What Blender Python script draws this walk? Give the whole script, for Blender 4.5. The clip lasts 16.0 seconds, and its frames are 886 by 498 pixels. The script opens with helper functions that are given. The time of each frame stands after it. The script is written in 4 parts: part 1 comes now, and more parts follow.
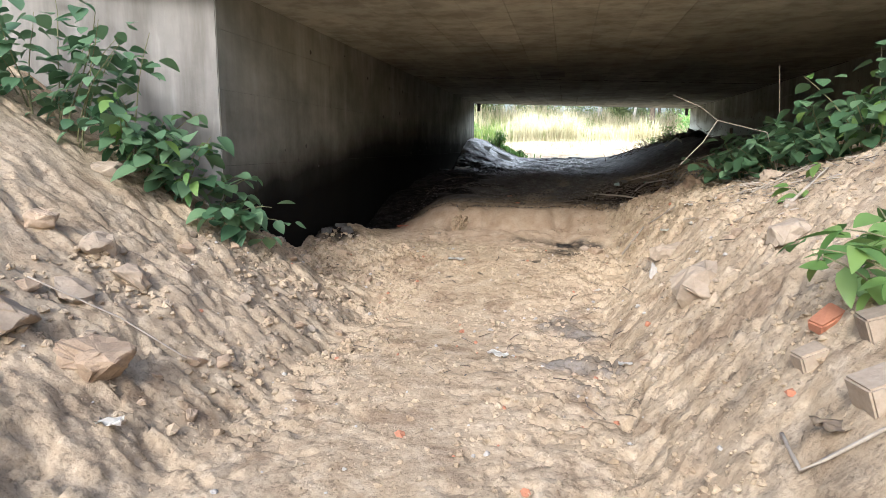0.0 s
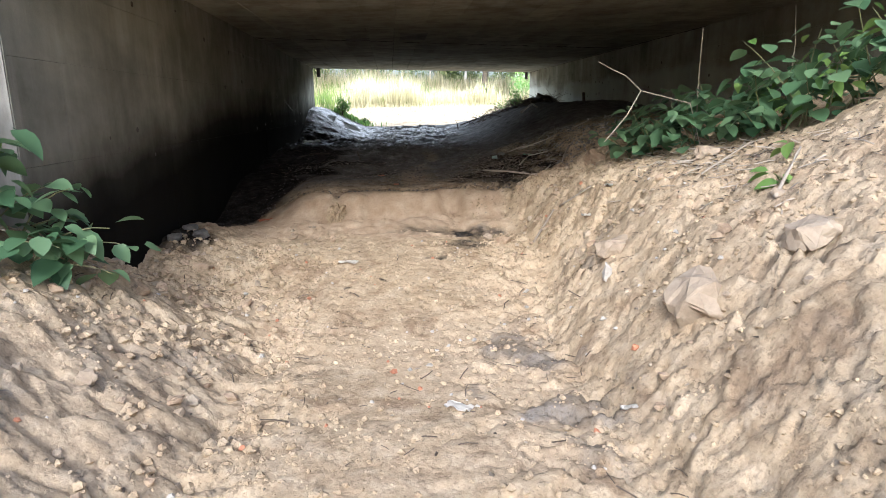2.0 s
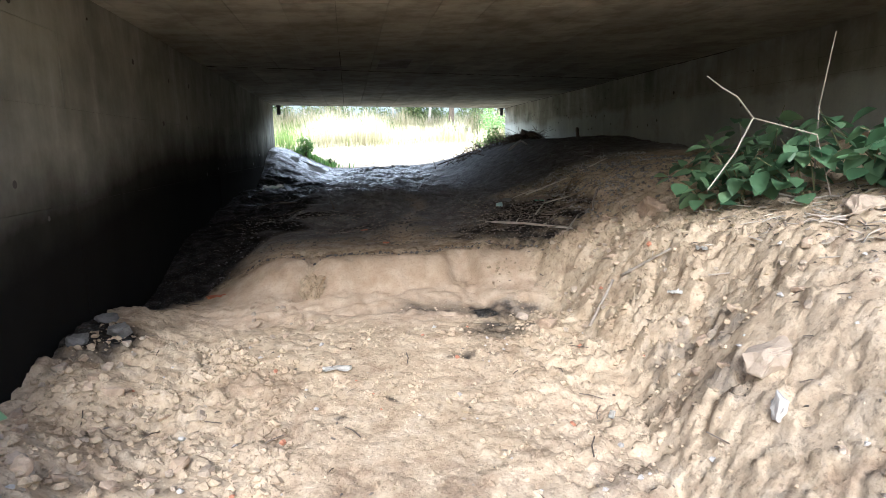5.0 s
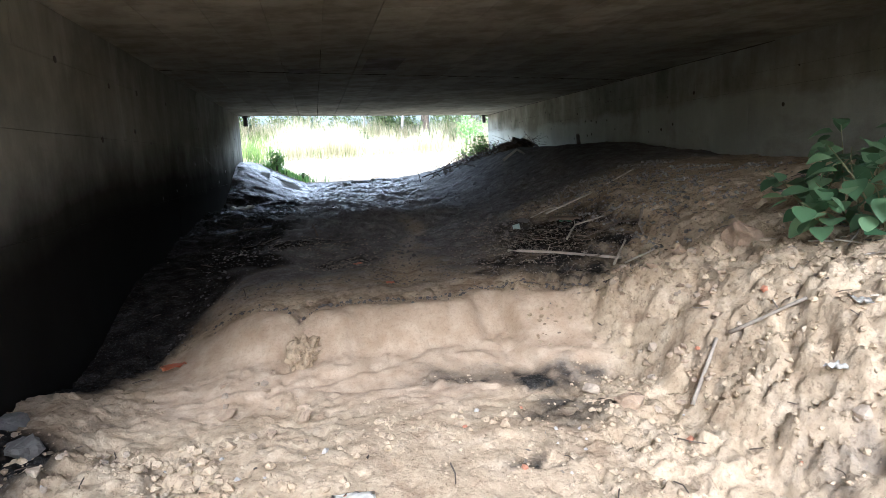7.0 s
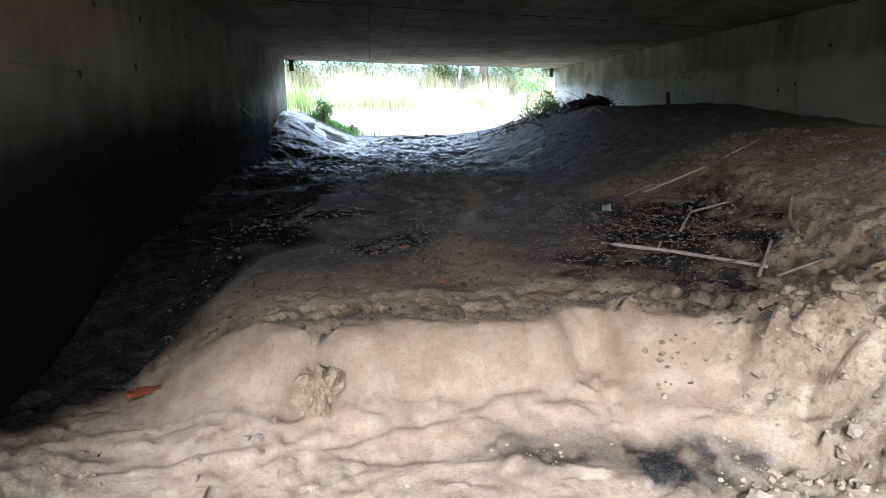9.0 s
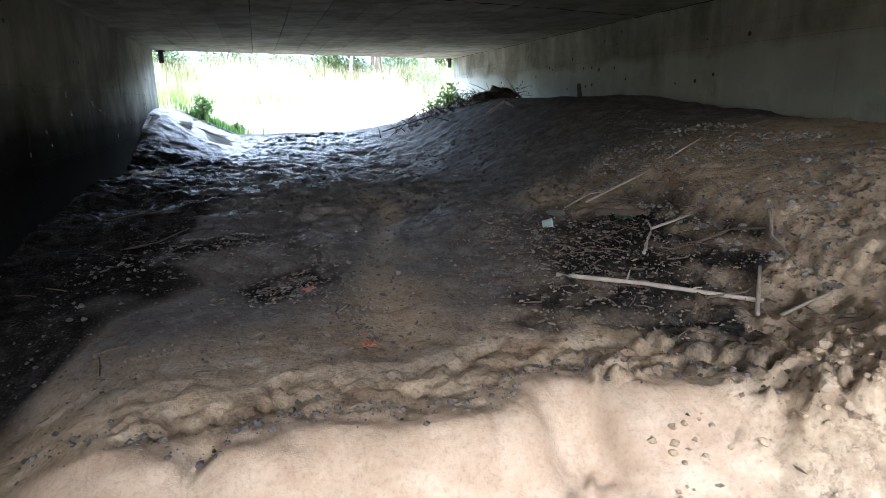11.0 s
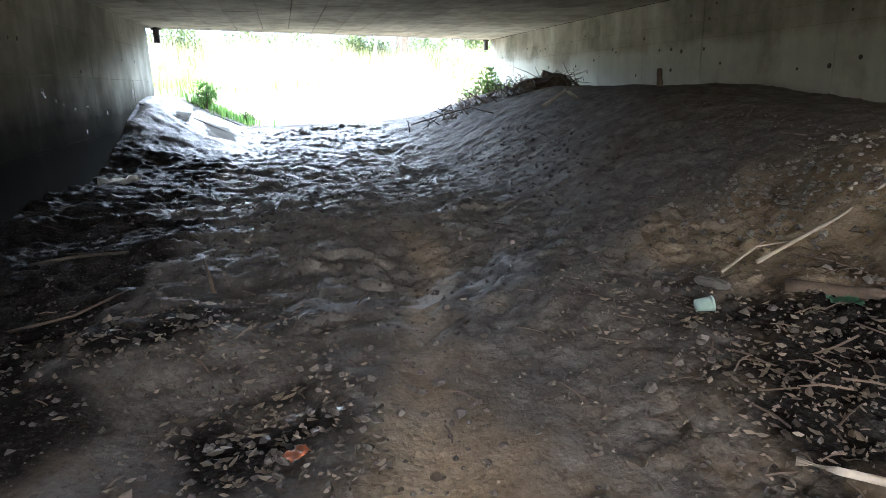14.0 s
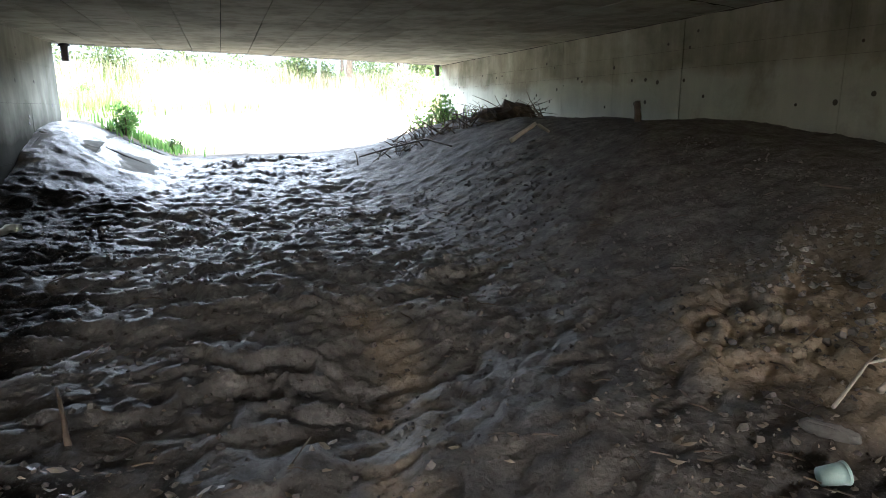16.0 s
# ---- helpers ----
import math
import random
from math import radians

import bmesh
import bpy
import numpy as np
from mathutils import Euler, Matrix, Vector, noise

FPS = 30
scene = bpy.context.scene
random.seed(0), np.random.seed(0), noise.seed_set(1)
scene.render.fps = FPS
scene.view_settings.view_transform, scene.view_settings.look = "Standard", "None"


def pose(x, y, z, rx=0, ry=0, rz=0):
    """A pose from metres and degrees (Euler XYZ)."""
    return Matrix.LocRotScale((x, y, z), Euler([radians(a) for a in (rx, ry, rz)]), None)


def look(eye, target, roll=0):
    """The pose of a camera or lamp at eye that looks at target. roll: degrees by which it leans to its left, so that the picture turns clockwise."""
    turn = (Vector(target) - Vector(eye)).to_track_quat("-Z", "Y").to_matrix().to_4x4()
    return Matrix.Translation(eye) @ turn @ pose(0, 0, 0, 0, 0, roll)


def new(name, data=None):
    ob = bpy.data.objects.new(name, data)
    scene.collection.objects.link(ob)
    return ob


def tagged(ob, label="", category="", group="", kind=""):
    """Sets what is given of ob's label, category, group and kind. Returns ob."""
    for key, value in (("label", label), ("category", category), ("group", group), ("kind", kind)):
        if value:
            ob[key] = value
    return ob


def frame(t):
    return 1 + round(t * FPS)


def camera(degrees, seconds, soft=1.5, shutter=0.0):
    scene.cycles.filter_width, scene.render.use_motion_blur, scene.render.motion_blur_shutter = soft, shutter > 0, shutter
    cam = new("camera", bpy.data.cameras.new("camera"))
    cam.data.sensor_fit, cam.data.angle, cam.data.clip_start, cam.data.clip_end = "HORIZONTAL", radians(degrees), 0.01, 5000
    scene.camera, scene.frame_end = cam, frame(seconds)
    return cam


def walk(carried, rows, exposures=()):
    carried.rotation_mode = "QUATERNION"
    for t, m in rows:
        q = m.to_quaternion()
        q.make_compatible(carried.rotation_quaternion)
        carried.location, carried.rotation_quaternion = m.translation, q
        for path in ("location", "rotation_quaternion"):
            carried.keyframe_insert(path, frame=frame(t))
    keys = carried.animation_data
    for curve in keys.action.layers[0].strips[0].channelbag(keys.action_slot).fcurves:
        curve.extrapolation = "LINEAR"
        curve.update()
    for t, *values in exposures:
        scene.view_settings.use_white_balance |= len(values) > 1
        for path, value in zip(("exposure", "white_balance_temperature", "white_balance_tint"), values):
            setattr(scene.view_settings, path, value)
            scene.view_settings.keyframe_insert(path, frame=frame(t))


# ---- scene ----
cam = camera(70.0, 16.0, 0.9)
PATH = [
    (0, (4.003, -0.534, 1.575), (3.631, 1.404, 1.253), 0.2),
    (0.5, (3.809, -0.23, 1.643), (3.519, 1.719, 1.3), -1.6),
    (1, (3.658, 0.059, 1.642), (3.38, 2.023, 1.389), -1.5),
    (1.5, (3.443, 0.337, 1.677), (3.322, 2.303, 1.334), -5.0),
    (2, (3.215, 0.671, 1.714), (3.367, 2.617, 1.28), -1.0),
    (2.5, (3.135, 1.013, 1.762), (3.303, 2.988, 1.493), 0.1),
    (3, (3.055, 1.338, 1.744), (3.243, 3.31, 1.468), -1.3),
    (3.2, (3.016, 1.494, 1.775), (3.209, 3.461, 1.466), -1.8),
    (5.3, (2.846, 2.879, 1.718), (3.13, 4.833, 1.397), -1.7),
    (5.5, (2.791, 3.059, 1.744), (3.044, 5.021, 1.449), -2.5),
    (6, (2.749, 3.354, 1.744), (2.995, 5.317, 1.452), -1.6),
    (6.5, (2.685, 3.691, 1.801), (3.006, 5.644, 1.513), -2.6),
    (7, (2.699, 4.093, 1.79), (3.073, 6.035, 1.491), -3.0),
    (7.5, (2.725, 4.482, 1.833), (3.1, 6.427, 1.55), -0.7),
    (8, (2.71, 4.839, 1.844), (3.054, 6.765, 1.433), -3.1),
    (8.5, (2.77, 5.249, 1.83), (3.11, 7.17, 1.388), -2.1),
    (9, (2.813, 5.573, 1.791), (3.028, 7.514, 1.362), -0.8),
    (9.5, (2.775, 5.877, 1.823), (3.05, 7.815, 1.411), -2.8),
    (9.7, (2.765, 5.988, 1.83), (3.14, 7.91, 1.421), -1.8),
    (11.8, (2.957, 7.138, 1.883), (3.493, 9.003, 1.399), -1.5),
    (12, (2.998, 7.292, 1.874), (3.525, 9.162, 1.401), -1.2),
    (12.5, (3.058, 7.635, 1.88), (3.491, 9.522, 1.377), -1.2),
    (13, (3.02, 7.95, 1.896), (3.514, 9.812, 1.358), -2.7),
    (13.5, (3.069, 8.319, 1.905), (3.594, 10.18, 1.395), -2.9),
    (14, (3.101, 8.63, 1.917), (3.556, 10.51, 1.411), -1.4),
    (14.5, (3.089, 8.949, 1.931), (3.63, 10.812, 1.444), -1.9),
    (15, (3.145, 9.285, 1.911), (3.715, 11.147, 1.458), -2.6),
    (15.5, (3.272, 9.613, 2.094), (3.866, 11.467, 1.634), -1.3),
    (16, (3.258, 9.773, 1.992), (3.887, 11.62, 1.553), -0.5),
]
walk(cam, [(t, look(eye, target, roll)) for t, eye, target, roll in PATH],
     [(0, 1.1, 5700, 10), (3, 1.3, 5500, 10), (6, 1.58, 5200, 10), (9, 1.78, 4950, 10), (12.5, 2.72, 5100, 10), (14, 2.95, 5300, 10), (16, 2.68, 5450, 10)])


# ---------- light ----------
world = bpy.data.worlds.new("sky")
scene.world = world
world.use_nodes = True
wn = world.node_tree.nodes
sky = wn.new("ShaderNodeTexSky")
sky.sky_type = "NISHITA"
sky.sun_disc = False
sky.sun_elevation, sky.sun_rotation = radians(35), radians(192)
sky.dust_density, sky.air_density = 4.0, 1.0
world.node_tree.links.new(sky.outputs[0], wn["Background"].inputs[0])
wn["Background"].inputs[1].default_value = 0.15
sun_data = bpy.data.lights.new("sun", "SUN")
sun_data.energy, sun_data.angle, sun_data.color = 1.15, radians(11), (1.0, 0.97, 0.93)
sun = new("sun", sun_data)
sun.matrix_world = look((0, -60, 40), (11.0, -8.0, 3.0))
# added unseen area lamp outside the far mouth, standing in for open sky
mouth_data = bpy.data.lights.new("fill_lamp_far_mouth", "AREA")
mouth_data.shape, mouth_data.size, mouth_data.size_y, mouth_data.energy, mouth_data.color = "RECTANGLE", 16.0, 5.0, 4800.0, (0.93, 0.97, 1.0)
mouth = new("fill_lamp_far_mouth", mouth_data)
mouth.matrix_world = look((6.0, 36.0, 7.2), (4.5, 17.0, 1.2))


# ---------- materials ----------
def mat(name, rough=0.9, metal=0.0):
    m = bpy.data.materials.new(name)
    m.use_nodes = True
    b = m.node_tree.nodes["Principled BSDF"]
    b.inputs["Roughness"].default_value, b.inputs["Metallic"].default_value = rough, metal
    return m, m.node_tree.nodes, m.node_tree.links, b


def node(n, kind, **props):
    k = n.new(kind)
    for key, v in props.items():
        if key in k.inputs:
            k.inputs[key].default_value = v
    return k


def noise_tex(n, l, scale, detail=6, rough=0.6, vec=None, dist=0.0):
    k = n.new("ShaderNodeTexNoise")
    k.inputs["Scale"].default_value, k.inputs["Detail"].default_value = scale, detail
    k.inputs["Roughness"].default_value, k.inputs["Distortion"].default_value = rough, dist
    if vec is not None:
        l.new(vec, k.inputs["Vector"])
    return k.outputs["Fac"]


def ramp(n, l, fac, stops):
    k = n.new("ShaderNodeValToRGB")
    while len(k.color_ramp.elements) < len(stops):
        k.color_ramp.elements.new(0.5)
    for e, (p, c) in zip(k.color_ramp.elements, stops):
        e.position = p
        e.color = (*c, 1) if isinstance(c, tuple) else (c, c, c, 1)
    l.new(fac, k.inputs[0])
    return k.outputs[0]


def mixc(n, l, fac, a, b, mode="MIX"):
    k = n.new("ShaderNodeMix")
    k.data_type, k.blend_type = "RGBA", mode
    for v, i in ((fac, 0), (a, 6), (b, 7)):
        if isinstance(v, (int, float)):
            k.inputs[i].default_value = v
        elif isinstance(v, tuple):
            k.inputs[i].default_value = (*v, 1)
        else:
            l.new(v, k.inputs[i])
    return k.outputs[2]


def math_node(n, l, op, a, b=0.0, clamp=False):
    k = n.new("ShaderNodeMath")
    k.operation, k.use_clamp = op, clamp
    for v, i in ((a, 0), (b, 1)):
        if isinstance(v, (int, float)):
            k.inputs[i].default_value = v
        else:
            l.new(v, k.inputs[i])
    return k.outputs[0]


def bump(n, l, b, height, strength=0.5, dist=0.01):
    k = n.new("ShaderNodeBump")
    k.inputs["Strength"].default_value, k.inputs["Distance"].default_value = strength, dist
    l.new(height, k.inputs["Height"])
    l.new(k.outputs[0], b.inputs["Normal"])


def attr(n, name):
    k = n.new("ShaderNodeAttribute")
    k.attribute_name = name
    return k.outputs["Fac"]


def place(n):
    return n.new("ShaderNodeNewGeometry").outputs["Position"]


def simple(name, lo, hi, scale=8.0, rough=0.85, bmp=0.3, fine=60.0, rnd=0.0):
    """A surface between two colours, mottled at two scales."""
    m, n, l, b = mat(name, rough)
    tc = n.new("ShaderNodeTexCoord").outputs["Object"]
    oi = n.new("ShaderNodeObjectInfo").outputs["Random"]
    big, small = noise_tex(n, l, scale, vec=tc), noise_tex(n, l, fine, 4, 0.7, vec=tc)
    f = math_node(n, l, "ADD", math_node(n, l, "MULTIPLY", big, 0.65), math_node(n, l, "MULTIPLY", small, 0.35))
    if rnd:
        f = math_node(n, l, "ADD", f, math_node(n, l, "MULTIPLY", math_node(n, l, "SUBTRACT", oi, 0.5), rnd))
    l.new(ramp(n, l, f, [(0.3, lo), (0.7, hi)]), b.inputs["Base Color"])
    bump(n, l, b, small, bmp, 0.01)
    return m


def soil_material():
    m, n, l, b = mat("soil", 0.95)
    p = place(n)
    big, mid, fine = noise_tex(n, l, 0.9, 5, 0.6, p), noise_tex(n, l, 6.0, 6, 0.65, p), noise_tex(n, l, 55.0, 5, 0.75, p)
    sand = ramp(n, l, mid, [(0.28, (0.29, 0.212, 0.135)), (0.5, (0.42, 0.33, 0.22)), (0.72, (0.53, 0.435, 0.315))])
    sand = mixc(n, l, ramp(n, l, big, [(0.4, 0.0), (0.65, 0.55)]), sand, (0.52, 0.415, 0.29))
    patch = noise_tex(n, l, 2.3, 5, 0.62, p, 0.6)
    sand = mixc(n, l, ramp(n, l, patch, [(0.54, 0.0), (0.66, 0.6)]), sand, (0.20, 0.135, 0.085))
    sand = mixc(n, l, ramp(n, l, patch, [(0.30, 0.6), (0.42, 0.0)]), sand, (0.60, 0.49, 0.345))
    sand = mixc(n, l, ramp(n, l, noise_tex(n, l, 1.3, 6, 0.7, p, 0.4), [(0.60, 0.0), (0.70, 0.45)]), sand, (0.15, 0.12, 0.09))
    humus = ramp(n, l, mid, [(0.28, (0.068, 0.063, 0.057)), (0.55, (0.155, 0.142, 0.129)), (0.75, (0.25, 0.232, 0.212))])
    # near-black for burnt earth, mould and the shade painted beside the left wall
    wet_and_shade = ramp(n, l, math_node(n, l, "ADD", math_node(n, l, "MULTIPLY", mid, 0.5), math_node(n, l, "MULTIPLY", fine, 0.5)), [(0.35, (0.006, 0.0057, 0.0053)), (0.5, (0.020, 0.019, 0.018)), (0.66, (0.075, 0.07, 0.064))])
    clay = ramp(n, l, mid, [(0.3, (0.37, 0.27, 0.18)), (0.7, (0.52, 0.415, 0.30))])
    edge = math_node(n, l, "MULTIPLY", math_node(n, l, "SUBTRACT", mid, 0.5), 0.9)

    def weight(name):
        a = attr(n, name)
        return ramp(n, l, math_node(n, l, "ADD", a, math_node(n, l, "MULTIPLY", edge, a)), [(0.22, 0.0), (0.72, 1.0)])
    c = mixc(n, l, weight("cut_clay"), sand, clay)
    c = mixc(n, l, weight("humus"), c, humus)
    c = mixc(n, l, weight("ash_and_shade"), c, wet_and_shade)
    c = mixc(n, l, ramp(n, l, fine, [(0.32, 0.55), (0.5, 0.0)]), c, mixc(n, l, 0.5, c, (0.05, 0.035, 0.025)))
    c = mixc(n, l, ramp(n, l, fine, [(0.6, 0.0), (0.75, 0.35)]), c, mixc(n, l, 0.6, c, (0.7, 0.62, 0.5)))
    grit = n.new("ShaderNodeTexVoronoi")
    grit.inputs["Scale"].default_value = 42.0
    l.new(p, grit.inputs["Vector"])
    tone = n.new("ShaderNodeSeparateColor")
    l.new(grit.outputs["Color"], tone.inputs[0])
    loose = math_node(n, l, "SUBTRACT", 1.0, attr(n, "cut_clay"), True)
    c = mixc(n, l, math_node(n, l, "MULTIPLY", loose, 0.22), c, ramp(n, l, tone.outputs[0], [(0.0, 0.55), (0.5, 0.92), (1.0, 1.15)]), "MULTIPLY")
    c = mixc(n, l, math_node(n, l, "MULTIPLY", loose, ramp(n, l, noise_tex(n, l, 23.0, 4, 0.7, p), [(0.36, 0.55), (0.45, 0.0)])), c, mixc(n, l, 0.75, c, (0.06, 0.045, 0.033)))
    l.new(c, b.inputs["Base Color"])
    l.new(ramp(n, l, math_node(n, l, "MULTIPLY", attr(n, "damp"), math_node(n, l, "ADD", mid, 0.5)), [(0.2, 0.95), (0.9, 0.72)]), b.inputs["Roughness"])
    l.new(ramp(n, l, math_node(n, l, "SUBTRACT", attr(n, "damp"), math_node(n, l, "MULTIPLY", attr(n, "ash_and_shade"), 0.8)), [(0.1, 0.0), (0.8, 0.17)]), b.inputs["Specular IOR Level"])
    h = math_node(n, l, "ADD", math_node(n, l, "MULTIPLY", fine, 0.5), noise_tex(n, l, 18.0, 6, 0.7, p))
    h = math_node(n, l, "ADD", h, math_node(n, l, "MULTIPLY", math_node(n, l, "MULTIPLY", grit.outputs["Distance"], loose), -0.25))
    h = math_node(n, l, "MULTIPLY", h, math_node(n, l, "ADD", math_node(n, l, "MULTIPLY", loose, 0.3), 0.7))
    bump(n, l, b, h, 0.85, 0.012)
    return m


def concrete_material(name, lo, hi, stain_and_shade=0.0, streaks=0.6, wash=0.0):
    """Weathered board-marked concrete; stain_and_shade: a dark band of damp and painted shade below that height; wash:
    a pale lime bloom below that height.
    """
    m, n, l, b = mat(name, 0.92)
    b.inputs["Specular IOR Level"].default_value = 0.0
    p = place(n)
    mp = n.new("ShaderNodeMapping")
    mp.inputs["Scale"].default_value = (1.6, 1.6, 0.22)
    l.new(p, mp.inputs["Vector"])
    big, fine = noise_tex(n, l, 1.1, 6, 0.6, p), noise_tex(n, l, 40.0, 5, 0.7, p)
    streak = noise_tex(n, l, 2.2, 5, 0.6, mp.outputs[0])
    rnd = n.new("ShaderNodeNewGeometry").outputs["Random Per Island"]
    blot = noise_tex(n, l, 0.45, 7, 0.68, p, 0.5)
    c = ramp(n, l, math_node(n, l, "ADD", math_node(n, l, "MULTIPLY", big, 0.5), math_node(n, l, "MULTIPLY", blot, 0.5)), [(0.36, lo), (0.62, hi)])
    c = mixc(n, l, ramp(n, l, streak, [(0.45, 0.0), (0.62, streaks)]), c, mixc(n, l, 0.65, c, (0.07, 0.06, 0.045)))
    c = mixc(n, l, ramp(n, l, streak, [(0.3, 0.55 * streaks), (0.42, 0.0)]), c, (0.62, 0.60, 0.54))
    c = mixc(n, l, 0.55, c, ramp(n, l, rnd, [(0.0, 0.62), (1.0, 1.0)]), "MULTIPLY")
    if wash:
        w = n.new("ShaderNodeSeparateXYZ")
        l.new(p, w.inputs[0])
        lvl = math_node(n, l, "ADD", w.outputs[2], math_node(n, l, "MULTIPLY", math_node(n, l, "SUBTRACT", blot, 0.5), 0.9))
        c = mixc(n, l, ramp(n, l, math_node(n, l, "SUBTRACT", lvl, wash - 0.5), [(0.42, 0.55), (0.56, 0.0)]), c, (0.44, 0.455, 0.40))
        c = mixc(n, l, ramp(n, l, blot, [(0.50, 0.0), (0.62, 0.5)]), c, (0.10, 0.09, 0.066))
    if stain_and_shade:
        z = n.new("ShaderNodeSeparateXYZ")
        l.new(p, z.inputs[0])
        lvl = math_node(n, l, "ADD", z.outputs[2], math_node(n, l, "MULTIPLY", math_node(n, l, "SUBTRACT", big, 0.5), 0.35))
        # the band climbs from the mouth inwards, shade painted into the wall's colour
        shade_climb = n.new("ShaderNodeMapRange")
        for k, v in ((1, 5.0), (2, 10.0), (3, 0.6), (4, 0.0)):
            shade_climb.inputs[k].default_value = v
        l.new(z.outputs[1], shade_climb.inputs[0])
        lvl = math_node(n, l, "ADD", lvl, shade_climb.outputs[0])
        c = mixc(n, l, ramp(n, l, math_node(n, l, "SUBTRACT", lvl, stain_and_shade - 0.5), [(0.05, 0.98), (0.32, 0.9), (0.82, 0.0)]), c, (0.010, 0.0096, 0.0088))
    l.new(c, b.inputs["Base Color"])
    bump(n, l, b, math_node(n, l, "ADD", fine, math_node(n, l, "MULTIPLY", big, 2.0)), 0.35, 0.012)
    return m


def leaf_material(name, lo, hi):
    m, n, l, b = mat(name, 0.5)
    oi = n.new("ShaderNodeObjectInfo").outputs["Random"]
    ri = n.new("ShaderNodeNewGeometry").outputs["Random Per Island"]
    r = math_node(n, l, "FRACT", math_node(n, l, "ADD", oi, ri))
    l.new(ramp(n, l, r, [(0.0, lo), (1.0, hi)]), b.inputs["Base Color"])
    t = n.new("ShaderNodeBsdfTranslucent")
    l.new(ramp(n, l, r, [(0.0, lo), (1.0, hi)]), t.inputs[0])
    mx = n.new("ShaderNodeMixShader")
    mx.inputs[0].default_value = 0.3
    l.new(b.outputs[0], mx.inputs[1])
    l.new(t.outputs[0], mx.inputs[2])
    l.new(mx.outputs[0], n["Material Output"].inputs[0])
    return m


SOIL = soil_material()
WALL_L = concrete_material("concrete wall with damp and painted shade at its foot", (0.15, 0.148, 0.12), (0.34, 0.332, 0.28), 1.80, 0.30)
WALL_R = concrete_material("concrete wall", (0.15, 0.148, 0.115), (0.44, 0.43, 0.355), 0.0, 0.35, 2.35)
WING = concrete_material("bleached concrete", (0.22, 0.21, 0.19), (0.36, 0.34, 0.305))
CEIL = concrete_material("board-marked concrete", (0.34, 0.325, 0.26), (0.54, 0.515, 0.42), 0.0, 0.45)
ROCK = simple("sandy rock", (0.24, 0.185, 0.13), (0.43, 0.355, 0.265), 5.0, 0.9, 0.5, 45.0, 0.25)
CLOD = simple("earth clod", (0.24, 0.17, 0.11), (0.45, 0.345, 0.24), 9.0, 0.95, 0.6, 60.0, 0.3)
DARKSTONE = simple("damp grey stone", (0.07, 0.066, 0.06), (0.16, 0.152, 0.14), 6.0, 0.9, 0.4)
GREYEARTH = simple("dry grey earth", (0.12, 0.108, 0.095), (0.25, 0.228, 0.20), 7.0, 0.95, 0.4)
MOULD = simple("crumb of dark earth", (0.06, 0.052, 0.045), (0.15, 0.132, 0.115), 9.0, 0.95, 0.4)
BLOCK = simple("grey concrete block", (0.30, 0.28, 0.25), (0.46, 0.43, 0.38), 6.0, 0.9, 0.3)
BRICK = simple("red brick", (0.30, 0.115, 0.06), (0.44, 0.20, 0.115), 9.0, 0.9, 0.3)
WOOD = simple("bleached dead wood", (0.20, 0.165, 0.125), (0.40, 0.35, 0.285), 12.0, 0.85, 0.4, 80.0, 0.3)
DARKWOOD = simple("dark damp wood", (0.05, 0.038, 0.028), (0.14, 0.105, 0.075), 12.0, 0.9, 0.4, 80.0, 0.3)
BARK = simple("tree bark", (0.07, 0.055, 0.04), (0.18, 0.15, 0.115), 10.0, 0.95, 0.8, 50.0)
PAPER = simple("dirty white paper", (0.62, 0.59, 0.52), (0.82, 0.80, 0.75), 20.0, 0.7, 0.1)
PLASTIC = simple("milky plastic", (0.24, 0.34, 0.31), (0.36, 0.46, 0.43), 10.0, 0.35, 0.05)
ORANGE = simple("orange plastic", (0.42, 0.11, 0.04), (0.55, 0.18, 0.075), 10.0, 0.5, 0.1)
GREEN_PLASTIC = simple("faded green plastic", (0.05, 0.14, 0.075), (0.09, 0.21, 0.12), 12.0, 0.5, 0.1)
IRON = simple("rusty dark iron", (0.02, 0.018, 0.016), (0.06, 0.045, 0.035), 20.0, 0.7, 0.3)
LEAF = leaf_material("green leaf", (0.055, 0.125, 0.058), (0.17, 0.28, 0.14))
LEAF_LIGHT = leaf_material("yellow-green leaf", (0.09, 0.19, 0.045), (0.20, 0.31, 0.08))
LEAF_PALE = leaf_material("pale sunlit leaf", (0.10, 0.15, 0.05), (0.26, 0.32, 0.13))
STEM = simple("green stem", (0.10, 0.12, 0.05), (0.22, 0.20, 0.10), 20.0, 0.7, 0.1)
DRYLEAF = leaf_material("dry leaf", (0.05, 0.038, 0.028), (0.27, 0.22, 0.165))
GRASS = leaf_material("grass blade", (0.08, 0.14, 0.03), (0.24, 0.30, 0.08))
STRAW = leaf_material("dry straw grass", (0.30, 0.27, 0.14), (0.58, 0.53, 0.35))
GRIME = simple("dark joint grime", (0.02, 0.018, 0.014), (0.06, 0.052, 0.04), 9.0, 0.95, 0.2)


# ---------- helpers for building ----------
def link(name, bm, material, smooth=False):
    me = bpy.data.meshes.new(name)
    bm.to_mesh(me)
    bm.free()
    me.materials.append(material)
    if smooth:
        me.polygons.foreach_set("use_smooth", [True] * len(me.polygons))
    return new(name, me)


def part(name, bm, material, parent, label="", smooth=False):
    ob = link(name, bm, material, smooth)
    ob.parent = parent
    return tagged(ob, label)


def box(bm, lo, hi, m=None):
    """A box between two corners."""
    r = bmesh.ops.create_cube(bm, size=1.0)["verts"]
    for v in r:
        v.co = Vector([(lo[i] + hi[i]) / 2 + v.co[i] * (hi[i] - lo[i]) for i in range(3)])
